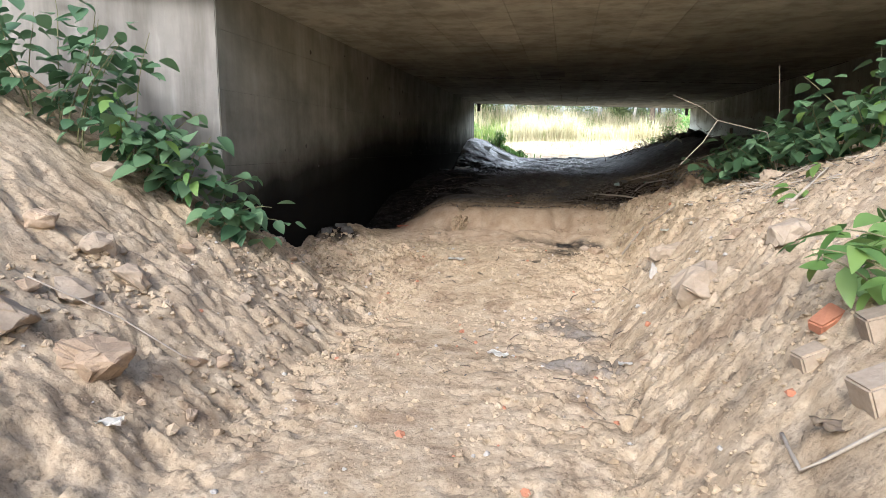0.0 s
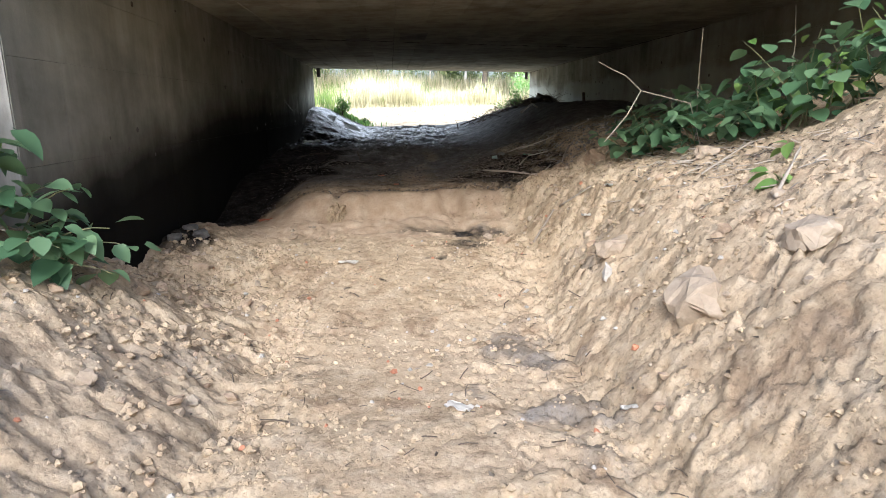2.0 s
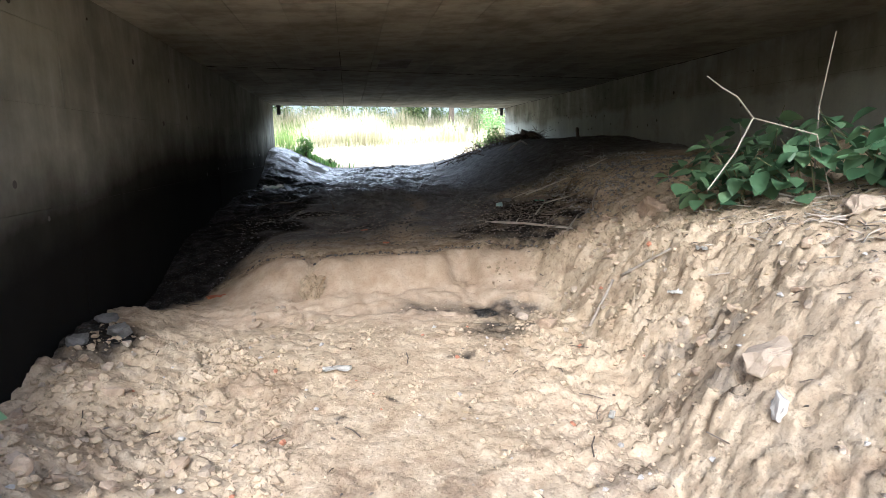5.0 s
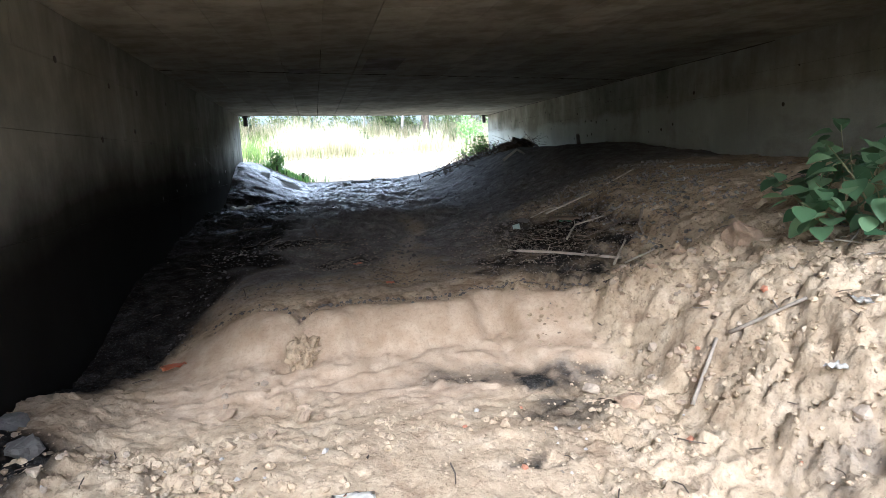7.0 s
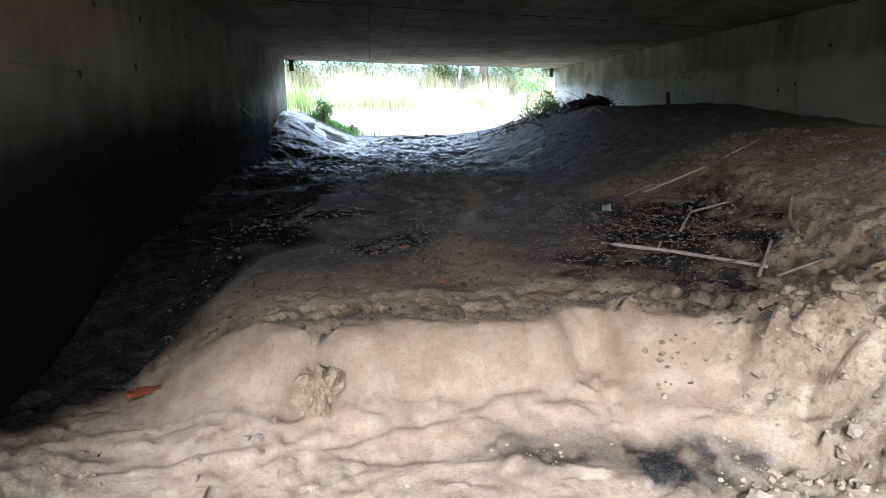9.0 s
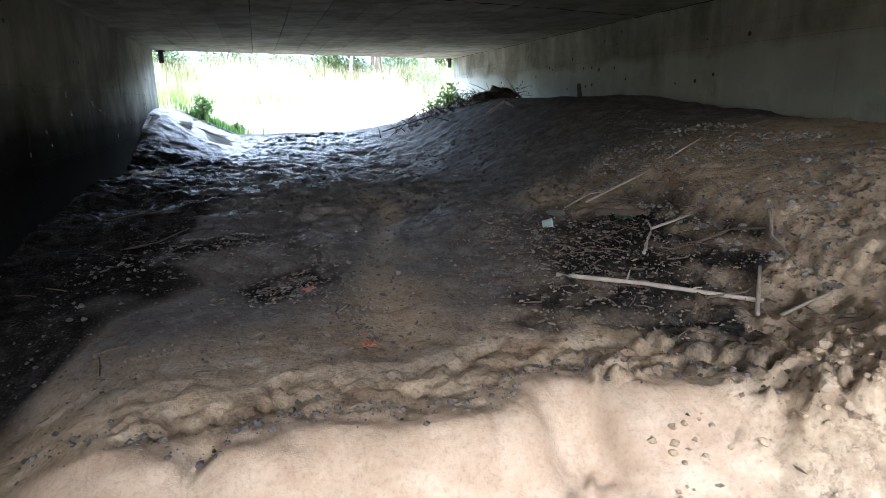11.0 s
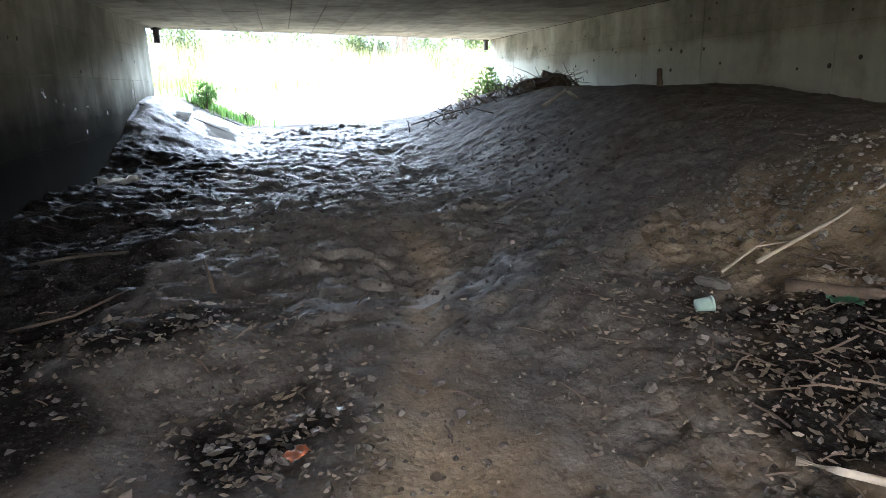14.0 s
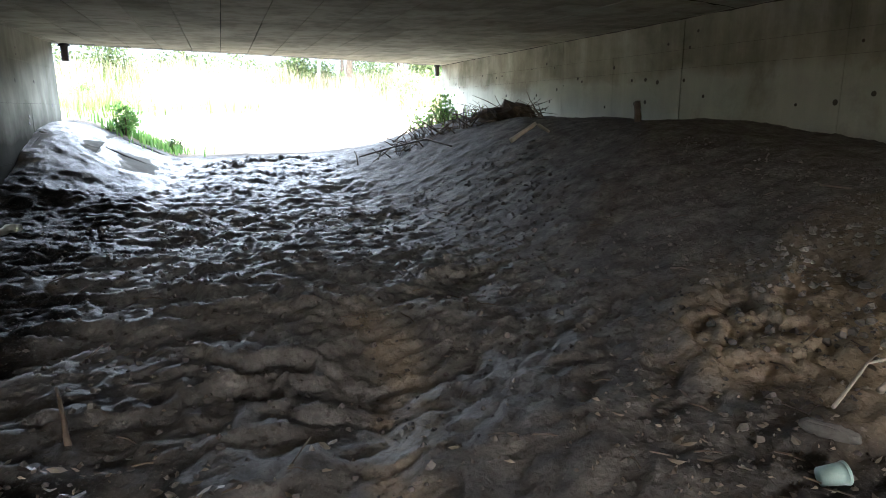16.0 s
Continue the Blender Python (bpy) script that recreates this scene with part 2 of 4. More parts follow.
        if m is not None:
            v.co = m @ v.co
    return r


def tube(bm, pts, radii, sides=7):
    """A tapering limb along the points."""
    rings = []
    for i, p in enumerate(pts):
        a, b2 = pts[max(i - 1, 0)], pts[min(i + 1, len(pts) - 1)]
        d = (Vector(b2) - Vector(a)).normalized()
        u = d.orthogonal().normalized()
        w = d.cross(u)
        rings.append([bm.verts.new(Vector(p) + radii[i] * (u * math.cos(k * math.tau / sides) + w * math.sin(k * math.tau / sides))) for k in range(sides)])
    for r0, r1 in zip(rings, rings[1:]):
        for k in range(sides):
            bm.faces.new((r0[k], r0[(k + 1) % sides], r1[(k + 1) % sides], r1[k]))
    bm.faces.new(rings[0][::-1])
    bm.faces.new(rings[-1])


def ss(a, b2, v):
    t = np.clip((np.asarray(v, float) - a) / (b2 - a), 0, 1)
    return t * t * (3 - 2 * t)


def hashed(i, j, seed):
    h = (i.astype(np.int64) * 374761393 + j.astype(np.int64) * 668265263 + seed * 974711) & 0x7FFFFFFF
    h = ((h ^ (h >> 13)) * 1274126177) & 0x7FFFFFFF
    return ((h ^ (h >> 16)) & 0xFFFF) / 65535.0


def value_noise(x, y, seed=0):
    i, j = np.floor(x), np.floor(y)
    u, v = x - i, y - j
    u, v = u * u * (3 - 2 * u), v * v * (3 - 2 * v)
    a, b2, c, d = hashed(i, j, seed), hashed(i + 1, j, seed), hashed(i, j + 1, seed), hashed(i + 1, j + 1, seed)
    return (a * (1 - u) + b2 * u) * (1 - v) + (c * (1 - u) + d * u) * v - 0.5


def fbm(x, y, size, octaves=4, seed=0, gain=0.5):
    out, amp, f = 0.0, 1.0, 1.0 / size
    for k in range(octaves):
        out = out + amp * value_noise(x * f + 17.3 * k, y * f - 9.1 * k, seed + k)
        amp, f = amp * gain, f * 2.03
    return out


def clods(x, y, size, seed):
    """Domes of earth, one in each cell."""
    i, j = np.floor(x / size), np.floor(y / size)
    best = np.zeros_like(x)
    for di in (-1, 0, 1):
        for dj in (-1, 0, 1):
            a, b2 = i + di, j + dj
            cx, cy = (a + 0.15 + 0.7 * hashed(a, b2, seed)) * size, (b2 + 0.15 + 0.7 * hashed(a, b2, seed + 5)) * size
            r = size * (0.2 + 0.4 * hashed(a, b2, seed + 9))
            tall = 0.25 + 0.75 * hashed(a, b2, seed + 11)
            q = ((x - cx) ** 2 + (y - cy) ** 2) / (r * r)
            best = np.maximum(best, tall * np.sqrt(np.clip(1 - q, 0, 1)))
    return best


# ---------- the plan ----------
XL, XR, TOP = 0.86, 8.6, 3.0
SKEW_IN, SKEW_OUT = 0.06, 0.52
Y_IN, Y_OUT = 4.93, 21.4


def y_in(x):
    return Y_IN + SKEW_IN * (x - XL)


def y_out(x):
    return Y_OUT + SKEW_OUT * (x - XL)


def face_line(x, y):
    """The foot of the dug face."""
    foot = 8.50 + 0.14 * np.exp(-((x - 3.98) / 0.16) ** 2) - 0.22 * ss(4.02, 4.16, x) - 0.45 * ss(4.55, 4.95, x)
    return foot + 0.06 * np.sin(2.3 * x) + 0.16 * fbm(x, y * 0.3, 0.7, 3, 90) + 0.05 * fbm(x, y, 0.15, 2, 95)


def face_depth(x):
    """How far the face leans back: steep in the middle, shallow to either side."""
    return 0.30 + 0.30 * (1 - ss(1.9, 2.7, x)) + 0.25 * ss(4.0, 4.25, x) + 0.05 * np.sin(5 * x)


def broad(x, y):
    """The lie of the land."""
    x, y = np.asarray(x, float), np.asarray(y, float)
    face = face_line(x, y)
    dug = ss(1.35, 2.25, x)
    rise = 0.13 * ss(face - 0.45, face + 0.02, y) + 0.29 * ss(face - 0.02, face + face_depth(x), y)
    floor = 0.01 + 0.26 * ss(4.9, 7.6, y) + rise * dug + 0.36 * ss(8.8, 11.0, y) * (1 - dug)
    floor = floor + 0.10 * ss(9.6, 11.5, y) + 0.08 * ss(12.2, 13.2, y) - 0.03 * ss(14, 16, y) + 0.31 * ss(16.2, 21.5, y)
    floor = floor + 0.10 * ss(4.0, 4.6, x) * ss(8.9, 9.8, y) * (1 - ss(12, 13.5, y))
    # the hollow where leaves gather
    floor = floor - 0.13 * np.exp(-(((x - 2.85) / 0.45) ** 2 + ((y - 10.95) / 0.5) ** 2))
    toe = 4.40 + 0.28 * ss(5.4, 6.4, y)
    d = np.clip(x - toe, 0, None)
    brow = 0.85 - 0.28 * ss(6.0, 7.5, y)
    out = 1.08 * np.minimum(d, brow) + 0.42 * np.clip(d - brow, 0, 3.0) + 0.32 * np.clip(d - 0.9, 0, 2.5) * (1 - ss(3.8, 6.2, y))
    top = 1.50 + 0.30 * ss(11, 16, y)
    inner = np.clip(top - floor, 0, None) * ss(4.6, 7.6, x)
    k = ss(7.3, 9.1, y + 0.2 * (x - 5))
    z = floor + out * (1 - k) + inner * k * (1 - ss(19.6, 23.6, y - 0.35 * (x - 5)))
    # the small crumbling step along the inner bank
    z = z + 0.10 * ss(-0.12, 0.14, x - step_line(x, y)) * ss(8.3, 9.2, y) * (1 - ss(11.8, 12.8, y)) * (1 - ss(6.2, 7.4, x))
    left = 0.72 * np.clip(2.2 - x, 0, 3.2) * (1 - ss(4.7, 6.4, y)) + 0.2 * (1 - ss(0.9, 1.9, x)) * ss(4.9, 6.0, y) * (1 - ss(7.4, 9.4, y))
    z = z + left + (0.10 * ss(13, 15, y) + 0.62 * ss(17.0, 20.3, y)) * (1 - ss(0.9, 2.6, x)) * (1 - ss(24, 30, y))
    # the meadow bank beyond the far mouth
    far = ss(31, 44, y - 0.35 * x)
    return z + 0.8 * ss(22.5, 31.5, y - 0.35 * x) + 1.2 * far - 0.10 * ss(22.5, 24, y)


def step_line(x, y):
    return 5.72 + 0.22 * (y - 10.3) * ss(10.3, 11.4, y) + 0.25 * fbm(x * 0.4, y, 0.5, 3, 97)


def ground_z(x, y):
    return float(broad(x, y))


# ---------- the ground: one sheet ----------
def spread(lo, a, b2, hi, step, grow=1.13):
    mid = list(np.arange(a, b2, step))
    up, s = [b2], step
    while up[-1] < hi:
        s *= grow
        up.append(up[-1] + s)
    down, s = [a], step
    while down[-1] > lo:
        s *= grow
        down.append(down[-1] - s)
    return np.array(down[:0:-1] + mid + up)


xs = spread(-150, 0.7, 6.4, 160, 0.02, 1.07)
ys = np.concatenate([spread(-150, 1.8, 9.6, 9.6, 0.02, 1.1)[:-1], np.arange(9.6, 14.0, 0.021), np.arange(14.0, 18.0, 0.028), np.arange(18.0, 22.5, 0.042), spread(22.5, 22.5, 22.6, 1500, 0.06)[1:]])
GX, GY = np.meshgrid(xs, ys)
Z = broad(GX, GY)
# along the slopes the lumps keep their size
AX, AY = GX + 0.45 * Z * (1 - ss(11, 13, GY)), GY + 0.0
face_y = face_line(GX, GY)
n_big, n_mid = fbm(AX, AY, 0.9, 3, 3), fbm(AX, AY, 0.28, 4, 8)
crest = face_y + face_depth(GX)
cut = ss(7.3, 8.3, GY + 0.5 * n_big) * (1 - ss(-0.10, 0.16, GY - crest + 0.25 * n_mid)) * ss(1.2, 1.7, GX + 0.2 * n_mid) * (1 - ss(4.3, 4.9, GX + 0.4 * n_big))
track = np.exp(-((GX - 3.15 + 0.25 * n_big) / 0.62) ** 2) * (1 - ss(7.5, 8.5, GY))
rough = np.clip(1 - 0.93 * cut, 0, 1) * (1 - 0.72 * track) * (1 - 0.55 * ss(8.8, 9.8, GY) * (1 - ss(5.0, 5.6, GX) * (1 - ss(12, 13, GY))))
near = (1 - ss(40, 60, GY)) * (1 - ss(12, 20, np.abs(GX - 4)))
Z = Z + near * (0.05 * n_big * (1 - 0.5 * cut) + rough * (0.032 * n_mid + 0.018 * fbm(AX, AY, 0.10, 3, 21)))
# where the earth lies broken into clods: along the toes of both banks and on the step
broken = np.maximum(np.exp(-((GX - 1.55) / 0.65) ** 2) * (1 - ss(7.0, 8.0, GY)), np.exp(-((GX - 4.95) / 0.75) ** 2) * ss(2.0, 4.5, GY))
broken = np.clip(broken + 0.35 * (1 - track) * (1 - ss(8.6, 9.6, GY)), 0, 1) * (1 - ss(12.2, 13, GY))


def crisp(v):
    return 1 - (1 - np.clip(v, 0, 1)) ** 2


WX, WY = AX + 0.10 * fbm(AX, AY, 0.12, 3, 23), AY + 0.10 * fbm(AX, AY, 0.12, 3, 29)
heap_w = rough * near
Z = Z + heap_w * (0.036 * broken * crisp(clods(WX, WY, 0.24, 31)) * ss(-0.10, 0.12, fbm(AX, AY, 0.6, 2, 41))
                  + (0.010 + 0.024 * broken) * crisp(clods(WX, WY, 0.12, 51)) * ss(-0.06, 0.05, fbm(AX, AY, 0.45, 2, 43))
                  + (0.009 + 0.015 * broken) * crisp(clods(WX, WY, 0.07, 57)) * ss(-0.08, 0.06, fbm(AX, AY, 0.4, 2, 47)))
# cracks and pits between the lumps
Z = Z - heap_w * 0.035 * broken * ss(0.10, 0.24, fbm(WX, WY, 0.2, 3, 59)) - 0.035 * rough * near * ss(0.16, 0.26, fbm(WX, WY, 0.13, 3, 58)) * (1 - ss(9.2, 10, GY))
# ridges trodden across the path in the dark part
ridge = ss(10.9, 12.8, GY) * (1 - ss(20.5, 22, GY)) * (1 - 0.75 * ss(4.4, 5.6, GX))
calm = 1 - 0.85 * (1 - ss(1.9, 2.8, GX)) * ss(17.8, 19.2, GY)
RX, RY = GX * 0.55 + 0.15 * n_mid, GY + 0.10 * GX + 0.16 * n_mid
wave = 1 - 2 * np.abs(fbm(RX, RY, 0.26, 2, 61))
Z = Z + ridge * calm * (0.06 * wave ** 2 * ss(-0.2, 0.2, fbm(GX, GY, 0.8, 2, 63)) + 0.03 * (1 - 2 * np.abs(fbm(RX * 1.1, RY, 0.14, 3, 66, 0.55))) ** 2 + 0.05 * fbm(GX * 0.6, GY, 0.5, 2, 69) + 0.018 * fbm(GX * 0.8, GY, 0.07, 2, 68))
scales = ss(10.2, 11.8, GY) * (1 - ss(20.5, 22, GY)) * calm * (1 - 0.4 * ss(4.4, 5.6, GX))
Z = Z + scales * (0.010 * clods(GX * 0.7 + 0.4 * n_mid, GY + 0.4 * n_mid, 0.14, 81) * ss(-0.1, 0.15, fbm(GX, GY, 0.7, 2, 85)) + 0.006 * clods(GX * 0.8 + 0.2 * n_mid, GY, 0.07, 83) + 0.014 * fbm(WX, WY, 0.07, 3, 87) + 0.02 * n_mid)
# the trodden rut in the middle of the upper floor
Z = Z - 0.05 * np.exp(-((GX - 3.45 - 0.15 * (GY - 10)) / 0.15) ** 2) * ss(9.2, 9.8, GY) * (1 - ss(12, 13.5, GY))
# spade marks and thin shelves in the cut sand
low = cut * (1 - ss(-0.05, 0.1, GY - face_y))
Z = Z - 0.025 * low * ss(-0.02, 0.14, fbm(GX * 0.3, GY - 0.12 * GX, 0.3, 4, 71)) + 0.022 * low * ss(-0.02, 0.05, fbm(GX * 0.3, GY + 0.1 * GX, 0.4, 4, 73)) + 0.014 * cut * fbm(GX * 1.6, GY, 0.10, 3, 75)
Z = Z + 0.03 * low * crisp(clods(WX, WY, 0.09, 77)) * ss(0.0, 0.12, fbm(GX, GY, 0.5, 3, 79))
gully = np.exp(-((GX - 2.42 - 0.35 * (GY - 8.55)) / 0.06) ** 2) * ss(8.35, 8.5, GY) * (1 - ss(8.85, 9.0, GY))
Z = Z - 0.07 * gully
# deposits: dark humus indoors, a burnt patch, leaf mould; also painted shade
w_humus = ss(-0.30, 0.75, GY - crest + 0.02 + 0.9 * n_big) * (1 - 0.22 * ss(15.5, 19.5, GY - 0.15 * (GX - 3) + 0.8 * n_big) * (1 - ss(4.6, 6.2, GX))) * (1 - ss(20.5, 23.5, GY - 0.3 * GX)) * (0.45 + 0.55 * ss(9.6, 11.4, GY + n_big)) * (1 - 0.7 * ss(4.5, 5.6, GX + 0.6 * n_big) * (1 - ss(11.2, 13.6, GY)))
w_humus = w_humus * (1 - 0.5 * np.exp(-((GX - 3.45 - 0.15 * (GY - 10) + 0.25 * n_big) / 0.25) ** 2) * ss(9.3, 9.8, GY) * (1 - ss(12.5, 14.5, GY)))


def blotch(x, y, sx, sy, lean=0.0, edge=0.5, power=1.5):
    """A patch of deposit with a ragged rim."""
    return np.exp(-(((GX - x + edge * n_mid) / sx) ** 2 + ((GY - y + lean * (GX - x) + edge * 0.7 * n_mid) / sy) ** 2) ** power)


w_ash_and_shade = np.maximum(0.72 * blotch(3.95, 8.0, 0.78, 0.26, 0.28, 0.22), 0.66 * blotch(4.12, 7.5, 0.38, 0.26, 0.0, 0.22))
w_ash_and_shade = w_ash_and_shade * (0.68 + 0.32 * ss(-0.30, 0.25, n_mid + 0.8 * fbm(GX, GY, 0.09, 3, 99)))
w_ash_and_shade = np.maximum(w_ash_and_shade, 0.75 * blotch(3.82, 6.95, 0.2, 0.2) * ss(-0.2, 0.1, n_mid))
w_ash_and_shade = np.maximum(w_ash_and_shade, 0.7 * blotch(2.98, 6.35, 0.08, 0.09))
w_ash_and_shade = np.maximum(w_ash_and_shade, 0.32 * blotch(4.0, 3.55, 0.32, 0.4) * ss(-0.15, 0.2, n_mid))
w_humus = np.maximum(w_humus, 0.6 * blotch(4.25, 4.4, 0.36, 1.3, 0.0, 0.6, 2.0) * ss(-0.30, 0.2, n_mid + 0.5 * n_big))
w_humus = np.maximum(w_humus, 0.4 * blotch(1.95, 4.3, 0.42, 1.6, 0.0, 0.6, 2.0) * ss(-0.25, 0.25, n_mid + 0.4 * n_big))
w_humus = np.maximum(w_humus, 0.45 * blotch(5.05, 6.1, 0.3, 0.7, 0.0, 0.6, 2.0) * ss(-0.2, 0.2, n_mid))
w_ash_and_shade = np.maximum(w_ash_and_shade, 0.85 * np.exp(-(((GX - 5.04 - 0.12 * (GY - 10.2) + 0.7 * n_mid + 0.3 * n_big) / 0.74) ** 2 + ((GY - 10.1 + 0.5 * n_big) / 1.3) ** 2) ** 1.3))
w_ash_and_shade = np.maximum(w_ash_and_shade, np.maximum(0.85 * blotch(2.95, 10.85, 0.3, 0.34, 0.0, 0.5), 0.8 * blotch(2.4, 11.7, 0.9, 0.34, -0.1, 0.5)) * (0.6 + 0.4 * ss(-0.4, 0.0, n_mid)))
w_ash_and_shade = np.maximum(w_ash_and_shade, 0.4 * blotch(2.9, 12.2, 1.25, 0.9, 0.0, 0.8) * ss(-0.4, 0.15, n_mid + n_big))
w_ash_and_shade = np.maximum(w_ash_and_shade, 0.75 * blotch(5.05, 9.2, 0.55, 0.42, 0.0, 0.5) * ss(-0.4, 0.1, n_mid + n_big))
# black strip along the left wall: dark soil with its shade painted in
w_ash_and_shade = np.maximum(w_ash_and_shade, ss(6.4, 7.6, GY) * (1 - ss(17.5, 20, GY)) * (1 - ss(-0.15, 0.45, GX - 1.15 - 0.60 * ss(8.8, 10.4, GY) - 0.35 * ss(10.8, 12, GY) + 0.9 * n_big)))
mesh = bpy.data.meshes.new("ground")
ny, nx = GX.shape
mesh.vertices.add(nx * ny)
mesh.vertices.foreach_set("co", np.stack([GX, GY, Z], -1).astype(np.float32).ravel())
idx = np.arange(nx * ny).reshape(ny, nx)
quads = np.stack([idx[:-1, :-1], idx[:-1, 1:], idx[1:, 1:], idx[1:, :-1]], -1).reshape(-1, 4)
mesh.loops.add(quads.size)
mesh.loops.foreach_set("vertex_index", quads.ravel().astype(np.int32))
mesh.polygons.add(len(quads))
mesh.polygons.foreach_set("loop_start", np.arange(0, quads.size, 4, dtype=np.int32))
mesh.polygons.foreach_set("use_smooth", np.ones(len(quads), bool))
for key, w in (("humus", w_humus), ("damp", ss(9.8, 12.5, GY) * (1 - ss(20, 22.5, GY)) * (1 - 0.6 * ss(4.4, 5.4, GX))), ("ash_and_shade", w_ash_and_shade), ("cut_clay", cut)):
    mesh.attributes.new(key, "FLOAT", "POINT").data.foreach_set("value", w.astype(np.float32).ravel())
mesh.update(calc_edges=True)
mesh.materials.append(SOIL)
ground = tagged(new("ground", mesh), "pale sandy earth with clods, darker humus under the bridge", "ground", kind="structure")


def on_ground(x, y):
    """The height of the finished sheet at a place."""
    i, j = int(np.clip(np.searchsorted(xs, x), 1, nx - 1)), int(np.clip(np.searchsorted(ys, y), 1, ny - 1))
    u, v = (x - xs[i - 1]) / (xs[i] - xs[i - 1]), (y - ys[j - 1]) / (ys[j] - ys[j - 1])
    return float((Z[j - 1, i - 1] * (1 - u) + Z[j - 1, i] * u) * (1 - v) + (Z[j, i - 1] * (1 - u) + Z[j, i] * u) * v)


# ---------- the underpass ----------
def prism(bm, plan, z0, z1):
    """An upright block over a plan of corners."""
    lo, hi = [bm.verts.new((x, y, z0)) for x, y in plan], [bm.verts.new((x, y, z1)) for x, y in plan]
    bm.faces.new(lo[::-1])
    bm.faces.new(hi)
    k = len(plan)
    for i in range(k):
        bm.faces.new((lo[i], lo[(i + 1) % k], hi[(i + 1) % k], hi[i]))


THICK = 0.7
bm = bmesh.new()
prism(bm, [(XL - THICK, Y_IN), (XL - 0.012, Y_IN), (XL - 0.012, Y_OUT), (XL - THICK, Y_OUT)], -0.6, TOP + 0.25)
wall_left = tagged(link("wall_left", bm, GRIME), "board-marked concrete abutment wall, blackened by damp and painted shade at its foot", "wall", kind="structure")
bm = bmesh.new()
prism(bm, [(XR + 0.012, y_in(XR)), (XR + THICK, y_in(XR + THICK)), (XR + THICK, y_out(XR)), (XR + 0.012, y_out(XR))], -0.6, TOP + 0.25)
wall_right = tagged(link("wall_right", bm, GRIME), "streaked grey concrete abutment wall rising from the earth bank", "wall", kind="structure")


def panel(wall, x, y0, y1, z0, z1, material, t=0.012):
    bm = bmesh.new()
    s = 1 if x < 4 else -1
    box(bm, (min(x, x - s * t), y0 + 0.0025, z0 + 0.0015), (max(x, x - s * t), y1 - 0.0025, z1 - 0.0015))
    ob = part("panel", bm, material, wall)
    return ob


rng = random.Random(5)
# the bays of each wall and the heights of its lifts
BAYS = {"left": ((5.6, 7.75, 8.75, 10.95, 13.15, 15.35, 17.55, 19.75), (1.38, 2.08, 2.62)), "right": ((7.6, 9.8, 12.0, 14.2, 16.38, 17.85, 19.3, 20.75, 22.2, 23.65), (2.42, 2.64))}
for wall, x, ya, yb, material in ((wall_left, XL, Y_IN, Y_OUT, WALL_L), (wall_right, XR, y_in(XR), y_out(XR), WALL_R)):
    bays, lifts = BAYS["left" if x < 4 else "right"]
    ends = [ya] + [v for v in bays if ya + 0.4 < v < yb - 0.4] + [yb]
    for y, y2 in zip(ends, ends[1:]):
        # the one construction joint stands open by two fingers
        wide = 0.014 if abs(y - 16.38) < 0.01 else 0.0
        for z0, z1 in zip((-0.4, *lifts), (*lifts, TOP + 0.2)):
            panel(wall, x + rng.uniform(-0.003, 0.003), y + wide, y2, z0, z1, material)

# deck: soffit boards stay in the ceiling's one mesh
bm = bmesh.new()
plan = [(XL - THICK, y_in(XL - THICK)), (XR + THICK, y_in(XR + THICK)), (XR + THICK, y_out(XR + THICK)), (XL - THICK, y_out(XL - THICK))]
prism(bm, plan, TOP + 0.04, TOP + 0.85)
core = len(bm.faces)
x, col = XL - 0.375, 0
while x < XR - 0.02:
    x2 = min(x + 0.475, XR)
    y = -3.0 - 0.73 * ((col // 2) % 2) + rng.uniform(-0.12, 0.12)
    while y < 27:
        gap = rng.choice((0.002, 0.003, 0.004) if y < 11.5 else (0.003, 0.006, 0.009, 0.011))
        a0, a1 = max(y + gap, y_in(x) + 0.01, y_in(x2) + 0.01), min(y + 1.46 - gap, y_out(x) - 0.01, y_out(x2) - 0.01)
        if a1 - a0 > 0.05 and x2 > XL:
            dz = rng.uniform(-0.003, 0.002)
            box(bm, (max(x, XL) + gap * 0.7, a0, TOP + dz), (x2 - gap * 0.7, a1, TOP + 0.06))
        y += 1.46
    x, col = x2, col + 1
bm.faces.ensure_lookup_table()
for f in bm.faces[:core]:
    f.material_index = 1
ceiling = tagged(link("ceiling", bm, CEIL), "concrete bridge soffit cast on shutter boards", "ceiling", kind="structure")
ceiling.data.materials.append(GRIME)
# ragged joint filler where the soffit meets the bank-side wall, and the cross joint of the deck
for a, b2, rad in (((XR - 0.008, 11.5), (XR - 0.008, y_out(XR) - 0.05), 0.011), ((XL + 0.03, 12.75), (XR - 0.03, 15.55), 0.007)):
    bm = bmesh.new()
    pts = [Vector((a[0] + (b2[0] - a[0]) * k / 90, a[1] + (b2[1] - a[1]) * k / 90, TOP + rng.uniform(-0.006, 0.004))) for k in range(91)]
    tube(bm, pts, [rad * rng.uniform(0.4, 1.3) for p in pts], 6)
    tagged(link("trim", bm, GRIME), "dark ragged joint filler under the soffit", "joint filler", kind="structure")
for name, f, s in (("trim", y_in, -1), ("trim", y_out, 1)):
    bm = bmesh.new()
    a, b2 = XL - THICK - 4, XR + THICK + 4
    prism(bm, [(a, f(a)), (b2, f(b2)), (b2, f(b2) + 0.35 * s), (a, f(a) + 0.35 * s)][::s if s < 0 else 1], TOP + 0.02, TOP + 0.9)
    tagged(link(name, bm, WING), "concrete edge beam of the bridge deck", "edge beam", kind="structure")


# wing walls at both mouths
def wing(name, x0, y0, x1, y1, z0, z1, t, material, label):
    bm = bmesh.new()
